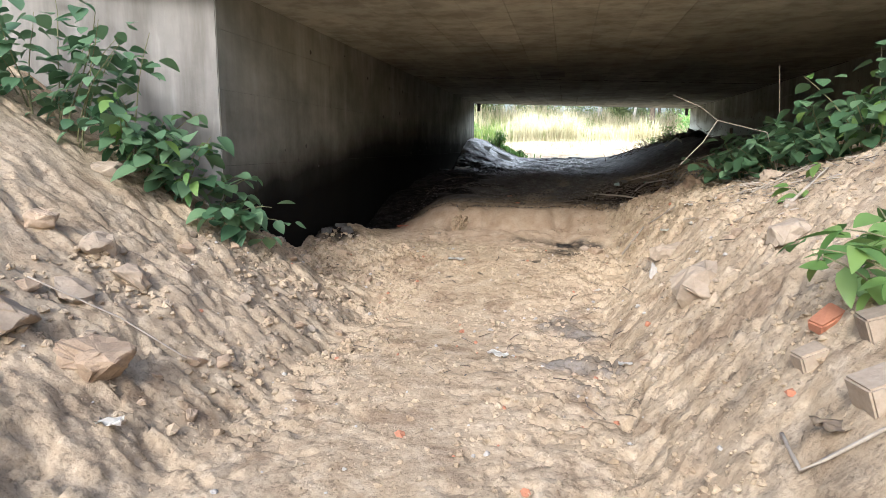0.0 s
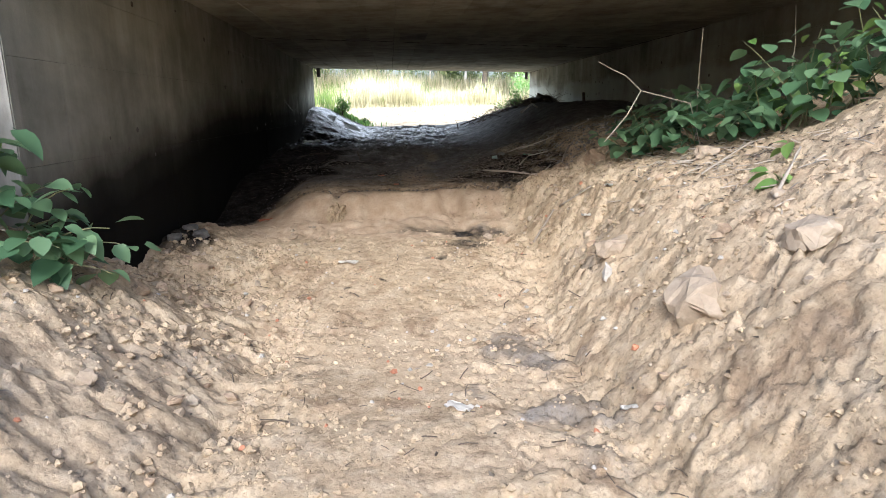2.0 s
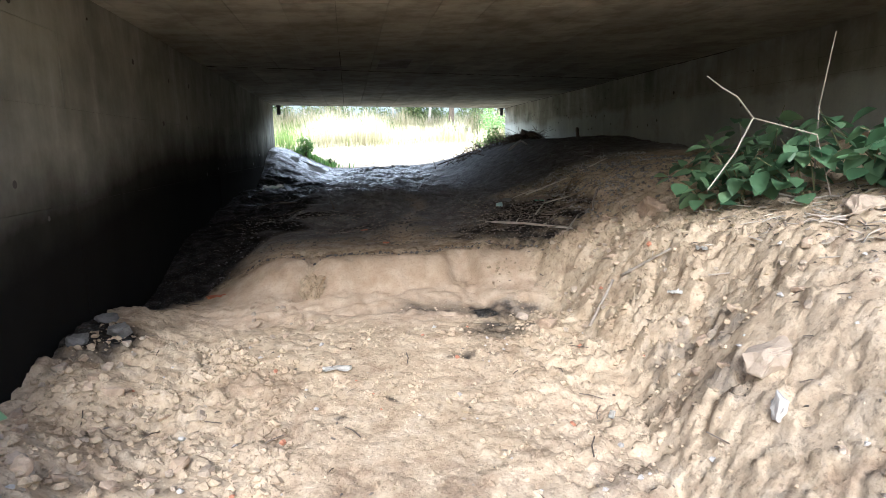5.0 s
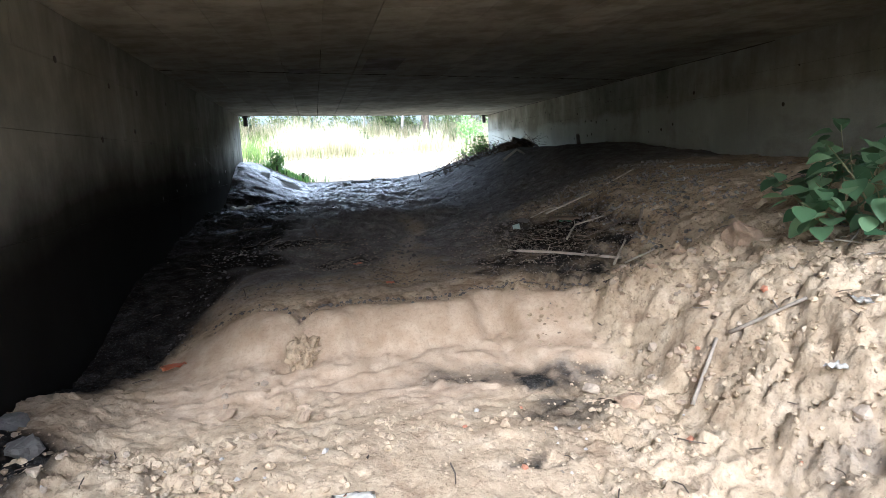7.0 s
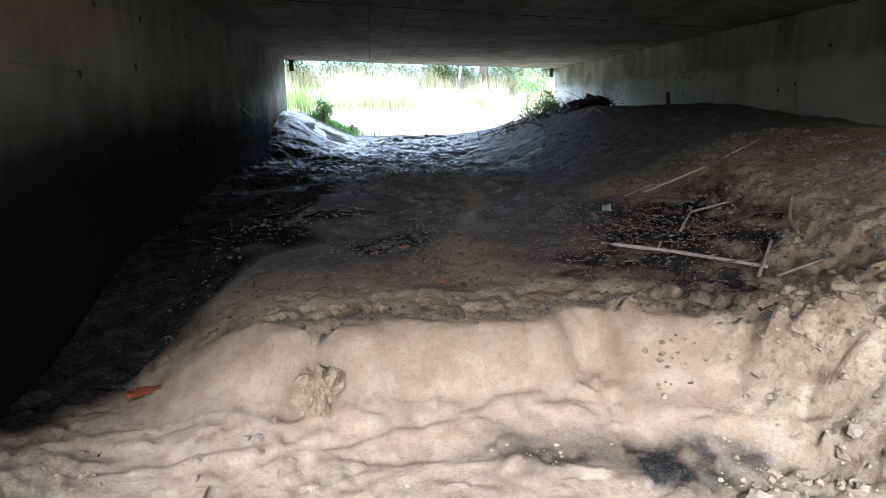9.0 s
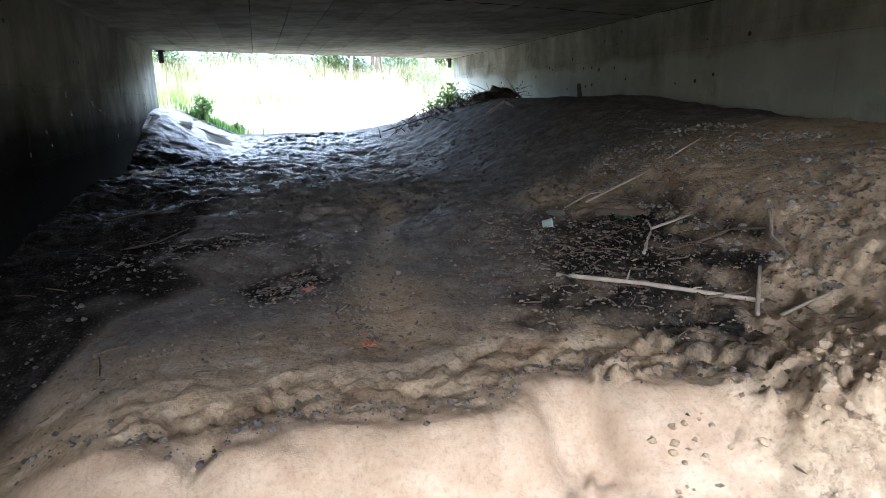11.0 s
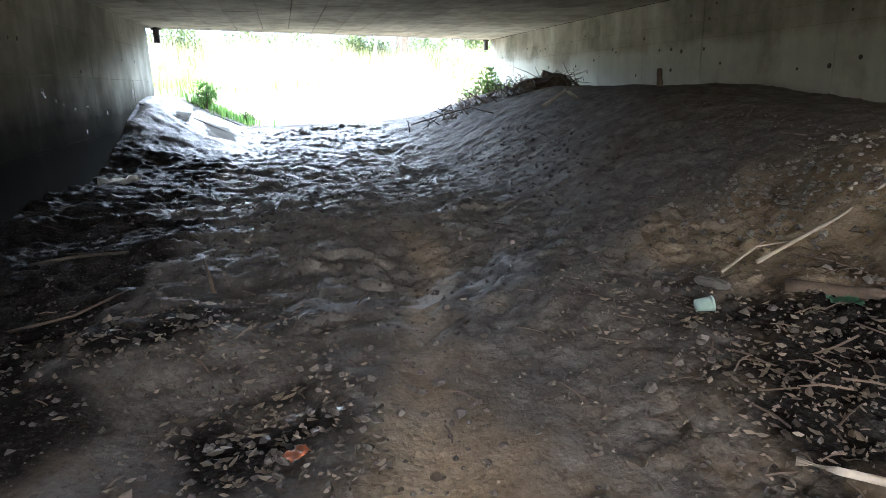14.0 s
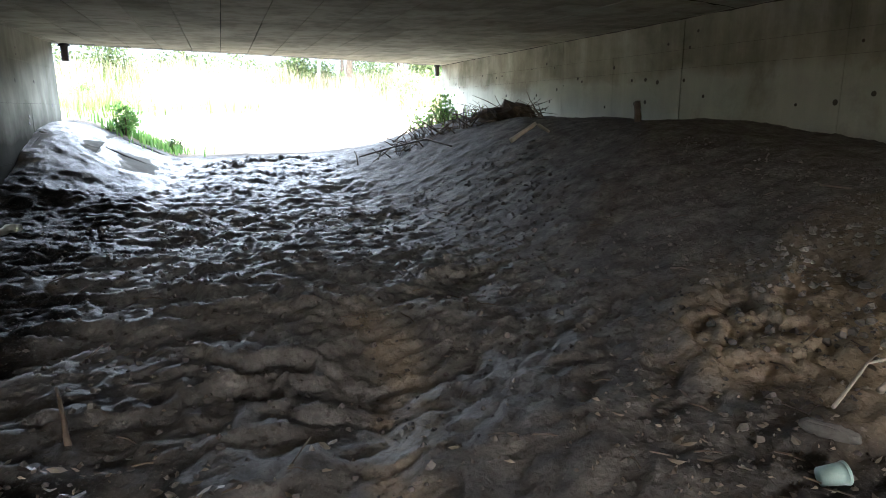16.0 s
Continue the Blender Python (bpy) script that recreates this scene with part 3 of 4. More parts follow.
    d = Vector((x1 - x0, y1 - y0)).normalized()
    nrm = Vector((-d.y, d.x)) * t
    prism(bm, [(x0, y0), (x1, y1), (x1 + nrm.x, y1 + nrm.y), (x0 + nrm.x, y0 + nrm.y)], z0, z1)
    return tagged(link(name, bm, material), label, "wall", kind="structure")


wing("wall_wing_entrance", XL - 0.004, Y_IN - 0.01, XL - 6.5, Y_IN - 1.2, -0.4, 3.35, -0.6, WING, "pale streaked concrete wing wall beside the mouth")
wing("wall_wing_entrance", XR + 0.02, y_in(XR) - 0.01, XR + 7, y_in(XR) - 0.5, -0.4, 3.35, 0.6, WING, "pale concrete wing wall behind the bushes")
wing("wall_wing_exit", XL - 0.004, Y_OUT + 0.01, XL - 7, Y_OUT + 2.5, -0.4, 3.35, 0.6, WING, "pale concrete wing wall at the far mouth")
wing("wall_wing_exit", XR + 0.02, y_out(XR) + 0.01, XR + 7, y_out(XR) + 3.0, -0.4, 3.35, -0.6, WING, "pale concrete wing wall at the far mouth")


# ---------- leaves and plants ----------
def leaf_mesh(name, length, width, material, fold=0.25, droop=0.2, rows=5, tooth=0.0):
    """An ovate leaf with a folded midrib, base at the origin, pointing along x."""
    bm = bmesh.new()
    lines = []
    for i in range(rows + 1):
        t = i / rows
        w = width * 0.5 * math.sin(math.pi * min(1.0, t * 0.92 + 0.06)) ** 0.8 * (1.12 - 0.45 * t) if 0 < i < rows else 0.002
        w *= 1 + tooth * (-1) ** i
        z = -droop * length * t * t
        lines.append([bm.verts.new((length * t, s * w, z + abs(s) * fold * w)) for s in (-1, 0, 1)])
    for a, b2 in zip(lines, lines[1:]):
        bm.faces.new((a[0], b2[0], b2[1], a[1]))
        bm.faces.new((a[1], b2[1], b2[2], a[2]))
    me = bpy.data.meshes.new(name)
    bm.to_mesh(me)
    bm.free()
    me.materials.append(material)
    me.polygons.foreach_set("use_smooth", [True] * len(me.polygons))
    return me


LEAVES = [leaf_mesh("leaf", l, w, LEAF, f, d) for l, w, f, d in ((0.17, 0.15, 0.2, 0.15), (0.19, 0.155, 0.3, 0.3), (0.145, 0.13, 0.15, 0.1))]
LEAVES_LIGHT = [leaf_mesh("leaf", l, w, LEAF_LIGHT, f, d) for l, w, f, d in ((0.14, 0.10, 0.25, 0.2), (0.16, 0.08, 0.3, 0.35))]


def cane_points(r, base, lean, length, sag, n=7):
    pts, p = [], Vector(base)
    d = Vector(lean).normalized()
    for i in range(n):
        pts.append(p.copy())
        p = p + d * (length / (n - 1))
        d = (d + Vector((r.uniform(-0.12, 0.12), r.uniform(-0.12, 0.12), -sag))).normalized()
    return pts


def bush(name, label, seed, canes, meshes, per_cane, spread_out=0.16, light=()):
    """A clump of canes, each with leaves of its own."""
    r = random.Random(seed)
    at = Vector(canes[0][0])
    root = new(name)
    root.location = at
    tagged(root, label, "bush")
    for base, lean, length, sag in canes:
        pts = [p - at for p in cane_points(r, base, lean, length, sag)]
        bm = bmesh.new()
        tube(bm, pts, [0.008 - 0.0009 * i for i in range(len(pts))], 5)
        part("stem", bm, STEM, root)
        for k in range(per_cane):
            s = r.uniform(0.18, 1.0) * (len(pts) - 1)
            i = min(int(s), len(pts) - 2)
            p = pts[i].lerp(pts[i + 1], s - i)
            a = r.uniform(0, math.tau)
            off = Vector((math.cos(a), math.sin(a), r.uniform(-0.3, 0.6))) * r.uniform(0.02, spread_out)
            pool = light if light and r.random() < 0.22 else meshes
            ob = new("leaf", r.choice(pool))
            ob.parent = root
            ob.location = p + off
            ob.rotation_euler = (r.uniform(-0.5, 0.5), r.uniform(-0.15, 0.75), a + r.uniform(-0.5, 0.5))
            ob.scale = [r.uniform(0.6, 1.15)] * 3
    return root


def canes_between(seed, a, b2, count, lean, length, sag, sink=0.04):
    r = random.Random(seed)
    out = []
    for i in range(count):
        t = (i + r.uniform(0.1, 0.9)) / count
        x, y = a[0] + (b2[0] - a[0]) * t + r.uniform(-0.12, 0.12), a[1] + (b2[1] - a[1]) * t + r.uniform(-0.15, 0.15)
        out.append(((x, y, on_ground(x, y) - sink), (lean[0] + r.uniform(-0.5, 0.5), lean[1] + r.uniform(-0.5, 0.5), lean[2]), length * r.uniform(0.65, 1.15), sag))
    return out


bush("bramble_bush", "broad-leaved green bramble on top of the sand bank", 3,
     canes_between(4, (5.95, 7.6), (6.5, 5.9), 20, (-0.35, 0.0, 0.9), 0.62, 0.10), LEAVES, 15, 0.2)
bush("bramble_bush", "taller bramble with pale young leaves on the bank", 8,
     canes_between(9, (6.55, 6.3), (6.85, 4.9), 16, (-0.25, -0.1, 1.0), 0.82, 0.09), LEAVES, 18, 0.2, light=LEAVES_LIGHT)
bush("bramble_bush", "low bramble shoots at the edge of the shade", 12,
     canes_between(13, (6.1, 8.0), (6.75, 8.05), 6, (-0.3, -0.1, 1.0), 0.6, 0.08), LEAVES, 11)
bush("climbing_bush", "dark green climber hanging on the wing wall", 20,
     canes_between(21, (-0.75, 3.95), (0.25, 4.25), 15, (0.15, -0.25, 1.0), 1.15, 0.07), LEAVES, 19, 0.24)
bush("climbing_bush", "leafy climber trailing over stones by the wall corner", 24,
     canes_between(25, (0.25, 4.35), (0.75, 4.5), 13, (0.35, -0.15, 0.75), 0.8, 0.14), LEAVES, 18, 0.2, LEAVES_LIGHT)
bush("climbing_bush", "drooping leafy shoots beside the mouth", 28,
     canes_between(29, (0.8, 4.45), (1.05, 4.75), 8, (0.55, 0.1, 0.5), 0.6, 0.2), LEAVES, 13, 0.14)
bush("elder_seedling", "yellow-green shoot with long leaflets among bricks", 33,
     canes_between(34, (5.28, 2.42), (5.5, 2.1), 6, (-0.35, 0.1, 0.8), 0.5, 0.16), LEAVES_LIGHT, 10, 0.1)
bush("weed_seedling", "small pale green weed on dry sand", 37,
     canes_between(38, (5.75, 4.4), (5.9, 4.9), 3, (-0.2, -0.2, 0.6), 0.16, 0.1), LEAVES_LIGHT, 4, 0.05)


# ---------- stones ----------
def rock_mesh(name, seed, dims, material, pts=24, jag=0.16):
    """An angular stone about its own base."""
    r = random.Random(seed)
    bm = bmesh.new()
    for k in range(pts):
        v = Vector((r.gauss(0, 1), r.gauss(0, 1), r.gauss(0, 1))).normalized()
        v = Vector([math.copysign(abs(c) ** 0.8, c) for c in v])
        bm.verts.new(Vector((v.x * dims[0], v.y * dims[1], v.z * dims[2])) * 0.5 * r.uniform(0.9, 1.15))
    hull = bmesh.ops.convex_hull(bm, input=bm.verts)
    bmesh.ops.delete(bm, geom=[g for g in hull["geom_interior"] if isinstance(g, bmesh.types.BMVert)], context="VERTS")
    bmesh.ops.bevel(bm, geom=bm.edges[:], offset=min(dims) * 0.035, segments=1, affect="EDGES")
    bmesh.ops.triangulate(bm, faces=bm.faces[:])
    bmesh.ops.subdivide_edges(bm, edges=bm.edges[:], cuts=1)
    for v in bm.verts:
        v.co += v.co.normalized() * jag * min(dims) * noise.fractal(v.co * 2.4 / min(dims), 1.0, 2.0, 3)
    me = bpy.data.meshes.new(name)
    bm.to_mesh(me)
    bm.free()
    me.materials.append(material)
    return me


def stone(name, x, y, dims, turn, material, label, seed, sink=0.3, tilt=(0, 0), group=""):
    ob = new(name, rock_mesh(name, seed, dims, material))
    ob.location = (x, y, on_ground(x, y) + dims[2] * (0.5 - sink))
    ob.rotation_euler = (radians(tilt[0]), radians(tilt[1]), radians(turn))
    return tagged(ob, label, "stone", group)


stone("boulder", 4.98, 4.0, (0.44, 0.40, 0.30), 25, ROCK, "large flat-faced sandstone boulder in the bank", 21, 0.5, (0, -35))
stone("rock", 4.92, 5.38, (0.30, 0.20, 0.15), 10, ROCK, "dark-hollowed rock sticking out of the bank", 2, 0.3, (0, -15))
stone("rock", 4.78, 5.1, (0.07, 0.07, 0.15), 0, BLOCK, "small upright pale stone at the bank's foot", 3, 0.25)
stone("rock", 5.38, 3.75, (0.32, 0.24, 0.14), -10, ROCK, "flat sandy rock on the bank", 4, 0.3, (0, -20))
stone("rock", 1.27, 3.03, (0.25, 0.19, 0.17), 15, ROCK, "pale angular rock on the sand slope", 5, 0.25, (0, 15))
stone("boulder", 1.2, 2.02, (0.46, 0.34, 0.26), 40, ROCK, "broken pale boulder on the slope", 6, 0.3, (0, 20))
stone("rock", 0.36, 4.02, (0.30, 0.20, 0.16), 30, ROCK, "brown rock under the climber", 7, 0.3)
stone("rock", 1.2, 2.6, (0.28, 0.20, 0.10), -20, ROCK, "flat pale stone pressed into the slope", 8, 0.35, (0, 25))
stone("rock", 1.62, 2.2, (0.42, 0.30, 0.24), 0, CLOD, "lump of caked brown earth", 9, 0.35)
stone("rock", 1.03, 3.08, (0.28, 0.22, 0.16), 70, ROCK, "rounded sandy rock on the slope", 10, 0.3, (0, 15))
stone("rock", 0.75, 2.9, (0.2, 0.17, 0.15), 20, CLOD, "brown stone on the slope", 11, 0.3)
stone("rock", 0.98, 7.75, (0.17, 0.16, 0.12), 0, DARKSTONE, "grey rubble stone at the wall's foot", 12, 0.2)
stone("rock", 1.2, 7.35, (0.16, 0.15, 0.11), 50, DARKSTONE, "grey rubble stone at the wall's foot", 13, 0.2)
stone("rock", 1.02, 7.1, (0.15, 0.14, 0.10), 15, DARKSTONE, "grey rubble stone at the wall's foot", 14, 0.2)
stone("rock", 5.03, 11.13, (0.06, 0.18, 0.055), 25, DARKSTONE, "long grey stone beside the plastic tub", 15, 0.15)
stone("rock", 4.27, 7.62, (0.11, 0.09, 0.07), 0, ROCK, "pale stone in the burnt patch", 16, 0.2)
stone("rock", 4.4, 7.35, (0.18, 0.14, 0.11), 0, CLOD, "pale lump beside the burnt patch", 17, 0.3)
stone("rock", 5.62, 8.05, (0.26, 0.22, 0.2), 0, CLOD, "broken earth lump on the bank", 18, 0.35)
stone("rock", 5.95, 6.0, (0.26, 0.2, 0.15), 0, ROCK, "pale rock under the bramble", 19, 0.3)


def brick(name, x, y, dims, turn, material, label, tilt=(0, 0), sink=0.42):
    bm = bmesh.new()
    box(bm, [-d / 2 for d in dims], [d / 2 for d in dims])
    bmesh.ops.bevel(bm, geom=bm.edges[:], offset=0.009, segments=2, affect="EDGES")
    for v in bm.verts:
        v.co += Vector((noise.noise(v.co * 14), noise.noise(v.co * 14 + Vector((5, 0, 0))), noise.noise(v.co * 14 + Vector((0, 7, 0))))) * 0.007
    ob = link(name, bm, material)
    ob.location = (x, y, on_ground(x, y) + dims[2] * (0.5 - sink))
    ob.rotation_euler = (radians(tilt[0]), radians(tilt[1]), radians(turn))
    return tagged(ob, label, "brick" if name == "brick" else "block")


brick("brick", 5.13, 2.36, (0.15, 0.09, 0.06), 25, BRICK, "broken red brick half sunk in sand", (10, -30))
brick("concrete_block", 5.03, 2.22, (0.13, 0.10, 0.09), 10, ROCK, "sandy block fragment beside the red brick", (0, -25))
brick("concrete_block", 5.22, 2.06, (0.17, 0.14, 0.13), -5, ROCK, "grey concrete block with square edges", (0, -20))
brick("concrete_block", 5.08, 1.72, (0.18, 0.15, 0.12), 8, ROCK, "pale sandy building block on the bank", (0, -22))
brick("brick", 5.36, 1.95, (0.2, 0.105, 0.07), 70, BRICK, "dusty red brick on the bank", (0, -25))

# a standing lump of clay in the cut
bm = bmesh.new()
bmesh.ops.create_icosphere(bm, subdivisions=4, radius=1.0)
for v in bm.verts:
    n3 = noise.fractal(v.co * 1.7, 0.8, 2.1, 5) + 0.25 * noise.noise(v.co * 7.0)
    k = 1 + 0.5 * n3
    v.co = Vector((v.co.x * 0.10 * k, v.co.y * 0.13 * k, v.co.z * 0.14 * (1 + 0.5 * n3)))
lump = link("clay_lump", bm, SOIL)
lump.location = (2.52, 8.52, on_ground(2.52, 8.52) + 0.05)
lump.rotation_euler = (0.1, 0.25, -0.35)
tagged(lump, "upright lump of clay standing in dug sand", "clay lump")

# loose clods that can be told apart
CLODS = [rock_mesh("clod", 100 + k, (0.14 * a, 0.13 * b2, 0.11 * c), CLOD if k % 2 else ROCK, 16, 0.12) for k, (a, b2, c) in enumerate(((1, 1, 1), (1.2, 0.8, 0.9), (0.8, 0.9, 1.1), (1.1, 1.2, 0.7), (0.7, 0.8, 0.8), (1.3, 1.0, 0.8)))]
r = random.Random(77)
ZONES = ((1.0, 2.2, 2.2, 6.6, 90), (0.95, 1.6, 5.2, 7.6, 50), (4.5, 5.7, 3.0, 8.0, 55), (4.6, 5.5, 7.3, 8.6, 50), (5.4, 6.6, 9.4, 11.9, 30), (1.9, 2.6, 7.3, 8.5, 20))
DARK_CLODS = [rock_mesh("clod", 120 + k, (0.11, 0.09, 0.08), MOULD, 16, 0.2) for k in range(3)]
for xa, xb, ya, yb, count in ZONES:
    for k in range(count):
        x, y = r.uniform(xa, xb), r.uniform(ya, yb)
        s = 0.28 + (0.62 if x < 2.3 else 0.4) * r.random() ** 2.5
        ob = new("clod", r.choice(DARK_CLODS if ya > 9 else CLODS))
        ob.location = (x, y, on_ground(x, y) + 0.02 * s)
        ob.rotation_euler = (r.uniform(-0.4, 0.4), r.uniform(-0.4, 0.4), r.uniform(0, 6.28))
        ob.scale = (s, s, s)
        tagged(ob, "loose clod of pale dry earth", "clod", "loose clods on the sand")


# ---------- scattered stuff ----------
def shards(name, label, seed, count, sample, shape, material, category):
    """Many small pieces in one mesh."""
    r = random.Random(seed)
    verts, faces = [], []
    for k in range(count):
        got = sample(r)
        if got is None:
            continue
        x, y, size = got
        v, f = shape(r, size)
        m = Matrix.Translation((x, y, on_ground(x, y))) @ Euler((r.uniform(-0.35, 0.35), r.uniform(-0.35, 0.35), r.uniform(0, 6.28))).to_matrix().to_4x4()
        o = len(verts)
        verts += [m @ Vector(c) for c in v]
        faces += [[o + i for i in q] for q in f]
    me = bpy.data.meshes.new(name)
    me.from_pydata(verts, [], faces)
    me.materials.append(material)
    return tagged(new(name, me), label, category, kind="stuff")


def pebble_shape(r, s):
    v = [(s * r.uniform(0.6, 1) * math.cos(a), s * r.uniform(0.6, 1) * math.sin(a), s * r.uniform(-0.1, 0.25)) for a in (0, 1.26, 2.5, 3.77, 5.03)]
    v += [(0.1 * s, 0, s * r.uniform(0.5, 0.9)), (0, 0, -0.5 * s)]
    return v, [(i, (i + 1) % 5, 5) for i in range(5)] + [((i + 1) % 5, i, 6) for i in range(5)]


def leaf_shape(r, s):
    c = r.uniform(0.1, 0.6) * s
    w = r.uniform(0.2, 0.6)
    v = [(-s, 0, c * 0.6), (-0.4 * s, w * s * r.uniform(0.6, 1.2), c * r.random()), (0.35 * s, w * s * r.uniform(0.4, 1.1), c * r.random()), (s * r.uniform(0.6, 1), 0.2 * s * r.uniform(-1, 1), c), (0.35 * s, -w * s * r.uniform(0.4, 1.1), c * r.random()), (-0.4 * s, -w * s * r.uniform(0.6, 1.2), c * r.random()), (0, 0, 0.012)]
    return v, [(0, 6, 1), (1, 6, 2), (2, 6, 3), (3, 6, 4), (4, 6, 5), (5, 6, 0)]


def twig_shape(r, s):
    w, b2 = s * 0.03 + 0.002, r.uniform(-0.2, 0.2) * s
    path = [(-s, 0, 0.01), (0, b2, 0.012 + r.uniform(0, 0.12) * s), (s, 0, 0.008 + r.uniform(0, 0.1) * s)]
    v = [(x, y + w * math.cos(a), z + w * math.sin(a)) for x, y, z in path for a in (0, 2.09, 4.19)]
    return v, [(3 * i + k, 3 * i + (k + 1) % 3, 3 * i + 3 + (k + 1) % 3, 3 * i + 3 + k) for i in range(2) for k in range(3)]


def anywhere(xa, xb, ya, yb, lo, hi):
    def f(r):
        x, y = r.uniform(xa, xb), r.uniform(ya, yb)
        dug = 1.6 < x < 4.8 and 7.3 < y < 9.4
        return None if dug else (x, y, lo + (hi - lo) * r.random() ** 2)
    return f


def round_about(x, y, sx, sy, lo, hi):
    return lambda r: (r.gauss(x, sx), r.gauss(y, sy), lo + (hi - lo) * r.random() ** 2)


def lump_shape(r, s):
    """A broken crumb with a flat foot."""
    ring = [(s * r.uniform(0.7, 1.1) * math.cos(a), s * r.uniform(0.6, 1.0) * math.sin(a), s * r.uniform(0.05, 0.3)) for a in (0.2, 1.2, 2.3, 3.3, 4.3, 5.4)]
    cap = [(s * r.uniform(0.3, 0.65) * math.cos(a), s * r.uniform(0.3, 0.6) * math.sin(a), s * r.uniform(0.55, 0.95)) for a in (0.6, 2.7, 4.8)]
    v = ring + cap + [(0, 0, -0.5 * s)]
    f = [(i, (i + 1) % 6, 9) for i in range(6)]
    f = [q[::-1] for q in f] + [(6, 7, 8)]
    for k in range(3):
        f += [(2 * k, 2 * k + 1, 6 + k), (2 * k + 1, (2 * k + 2) % 6, 6 + k), ((2 * k + 2) % 6, 6 + (k + 1) % 3, 6 + k)]
    return v, f


def clustered(xa, xb, ya, yb, lo, hi, seed):
    """Spots in drifts, few between them."""
    def f(r):
        x, y = r.uniform(xa, xb), r.uniform(ya, yb)
        w = float(fbm(np.array(x), np.array(y), 0.5, 3, seed)) + 0.18
        return (x, y, lo + (hi - lo) * r.random() ** 2.2) if r.random() < 3.0 * w else None
    return f


shards("earth_lumps", "broken lumps of dry earth along the bank's toe", 221, 3600, clustered(0.95, 2.5, 2.0, 7.6, 0.010, 0.045, 301), lump_shape, SOIL, "earth lumps")
shards("earth_lumps", "broken lumps of pale earth on the sand bank", 222, 4800, clustered(4.2, 5.9, 1.5, 8.6, 0.007, 0.030, 305), lump_shape, SOIL, "earth lumps")
shards("earth_lumps", "crumbs of earth along the trodden middle", 223, 1500, clustered(2.3, 4.3, 2.0, 7.6, 0.008, 0.035, 309), lump_shape, SOIL, "earth lumps")
shards("earth_lumps", "crumbling grey earth on the inner bank", 224, 2200, clustered(5.5, 7.4, 8.7, 12.4, 0.008, 0.034, 313), lump_shape, GREYEARTH, "earth lumps")
shards("earth_lumps", "dark crumbs over the trodden floor", 225, 2200, clustered(1.6, 6.6, 10.5, 16.5, 0.010, 0.032, 317), lump_shape, MOULD, "earth lumps")
def along_rim(r):
    x = r.uniform(1.8, 5.0)
    y = float(face_line(np.array(x), np.array(8.8)) + face_depth(x)) + r.gauss(0.13, 0.06)
    return x, y, 0.005 + 0.018 * r.random() ** 2.5


shards("earth_lumps", "crumbly dark earth along the rim of the dug face", 228, 380, along_rim, lump_shape, MOULD, "earth lumps")
shards("stone_chips", "pale stone chips strewn over the sand", 226, 260, clustered(1.2, 5.6, 1.8, 7.6, 0.010, 0.03, 321), lump_shape, BLOCK, "stone chips")
shards("brick_crumbs", "small red brick crumbs in the sand", 227, 90, clustered(1.2, 5.4, 1.8, 7.8, 0.012, 0.035, 325), lump_shape, BRICK, "brick crumbs")
shards("crumbs", "countless crumbs and pebbles of dry sandy earth", 201, 24000, clustered(1.0, 6.4, 1.2, 8.2, 0.003, 0.016, 331), pebble_shape, SOIL, "gravel")
shards("crumbs", "crumbs of earth on the floor under the bridge", 202, 7000, anywhere(1.4, 7.2, 9.2, 17.0, 0.004, 0.022), pebble_shape, MOULD, "gravel")
shards("leaf_litter", "dry curled leaves lying on black mould", 203, 2000, round_about(5.0, 10.15, 0.48, 0.68, 0.008, 0.032), leaf_shape, DRYLEAF, "leaf litter")
shards("leaf_litter", "dry brown leaves gathered in a hollow", 204, 320, round_about(2.95, 10.85, 0.22, 0.28, 0.014, 0.042), leaf_shape, DRYLEAF, "leaf litter")
shards("leaf_litter", "brown leaves strewn over dark earth", 211, 320, round_about(2.55, 11.65, 0.45, 0.2, 0.014, 0.04), leaf_shape, DRYLEAF, "leaf litter")
shards("leaf_litter", "dry leaves along the trodden rut", 205, 150, round_about(3.25, 10.05, 0.1, 0.28, 0.014, 0.036), leaf_shape, DRYLEAF, "leaf litter")
shards("leaf_litter", "scattered dry leaves on the bank and floor", 206, 500, anywhere(1.4, 6.6, 3.0, 12.5, 0.012, 0.032), leaf_shape, DRYLEAF, "leaf litter")
shards("leaf_litter", "straw and dry leaves below the brambles", 207, 420, round_about(5.95, 5.9, 0.25, 0.9, 0.015, 0.05), leaf_shape, DRYLEAF, "leaf litter")
shards("twigs", "thin dry straws below the brambles", 208, 170, round_about(5.9, 6.0, 0.25, 0.8, 0.05, 0.14), twig_shape, WOOD, "twigs")
shards("twigs", "thin twigs lying in the leaf mould", 209, 110, round_about(5.15, 10.3, 0.5, 0.6, 0.04, 0.11), twig_shape, DARKWOOD, "twigs")
shards("twigs", "dark twigs strewn over the ground", 210, 420, anywhere(1.2, 7.0, 3.0, 16.0, 0.03, 0.10), twig_shape, DARKWOOD, "twigs")


# ---------- sticks ----------
def stick(label, pts, r0, r1, material=WOOD, knots=()):
    """A dead branch lying along the points (x, y, height over the ground)."""
    path = [Vector((x, y, on_ground(x, y) + h)) for x, y, h in pts]
    fine = []
    for a, b2 in zip(path, path[1:]):
        fine += [a.lerp(b2, k / 5) for k in range(5)]
    fine.append(path[-1])
    rr = random.Random(len(label) + int(pts[0][0] * 100))
    base = fine[0].copy()
    fine = [p - base + Vector((rr.uniform(-1, 1), rr.uniform(-1, 1), 0)) * r0 * 0.15 for p in fine]
    bm = bmesh.new()
    n2 = len(fine)
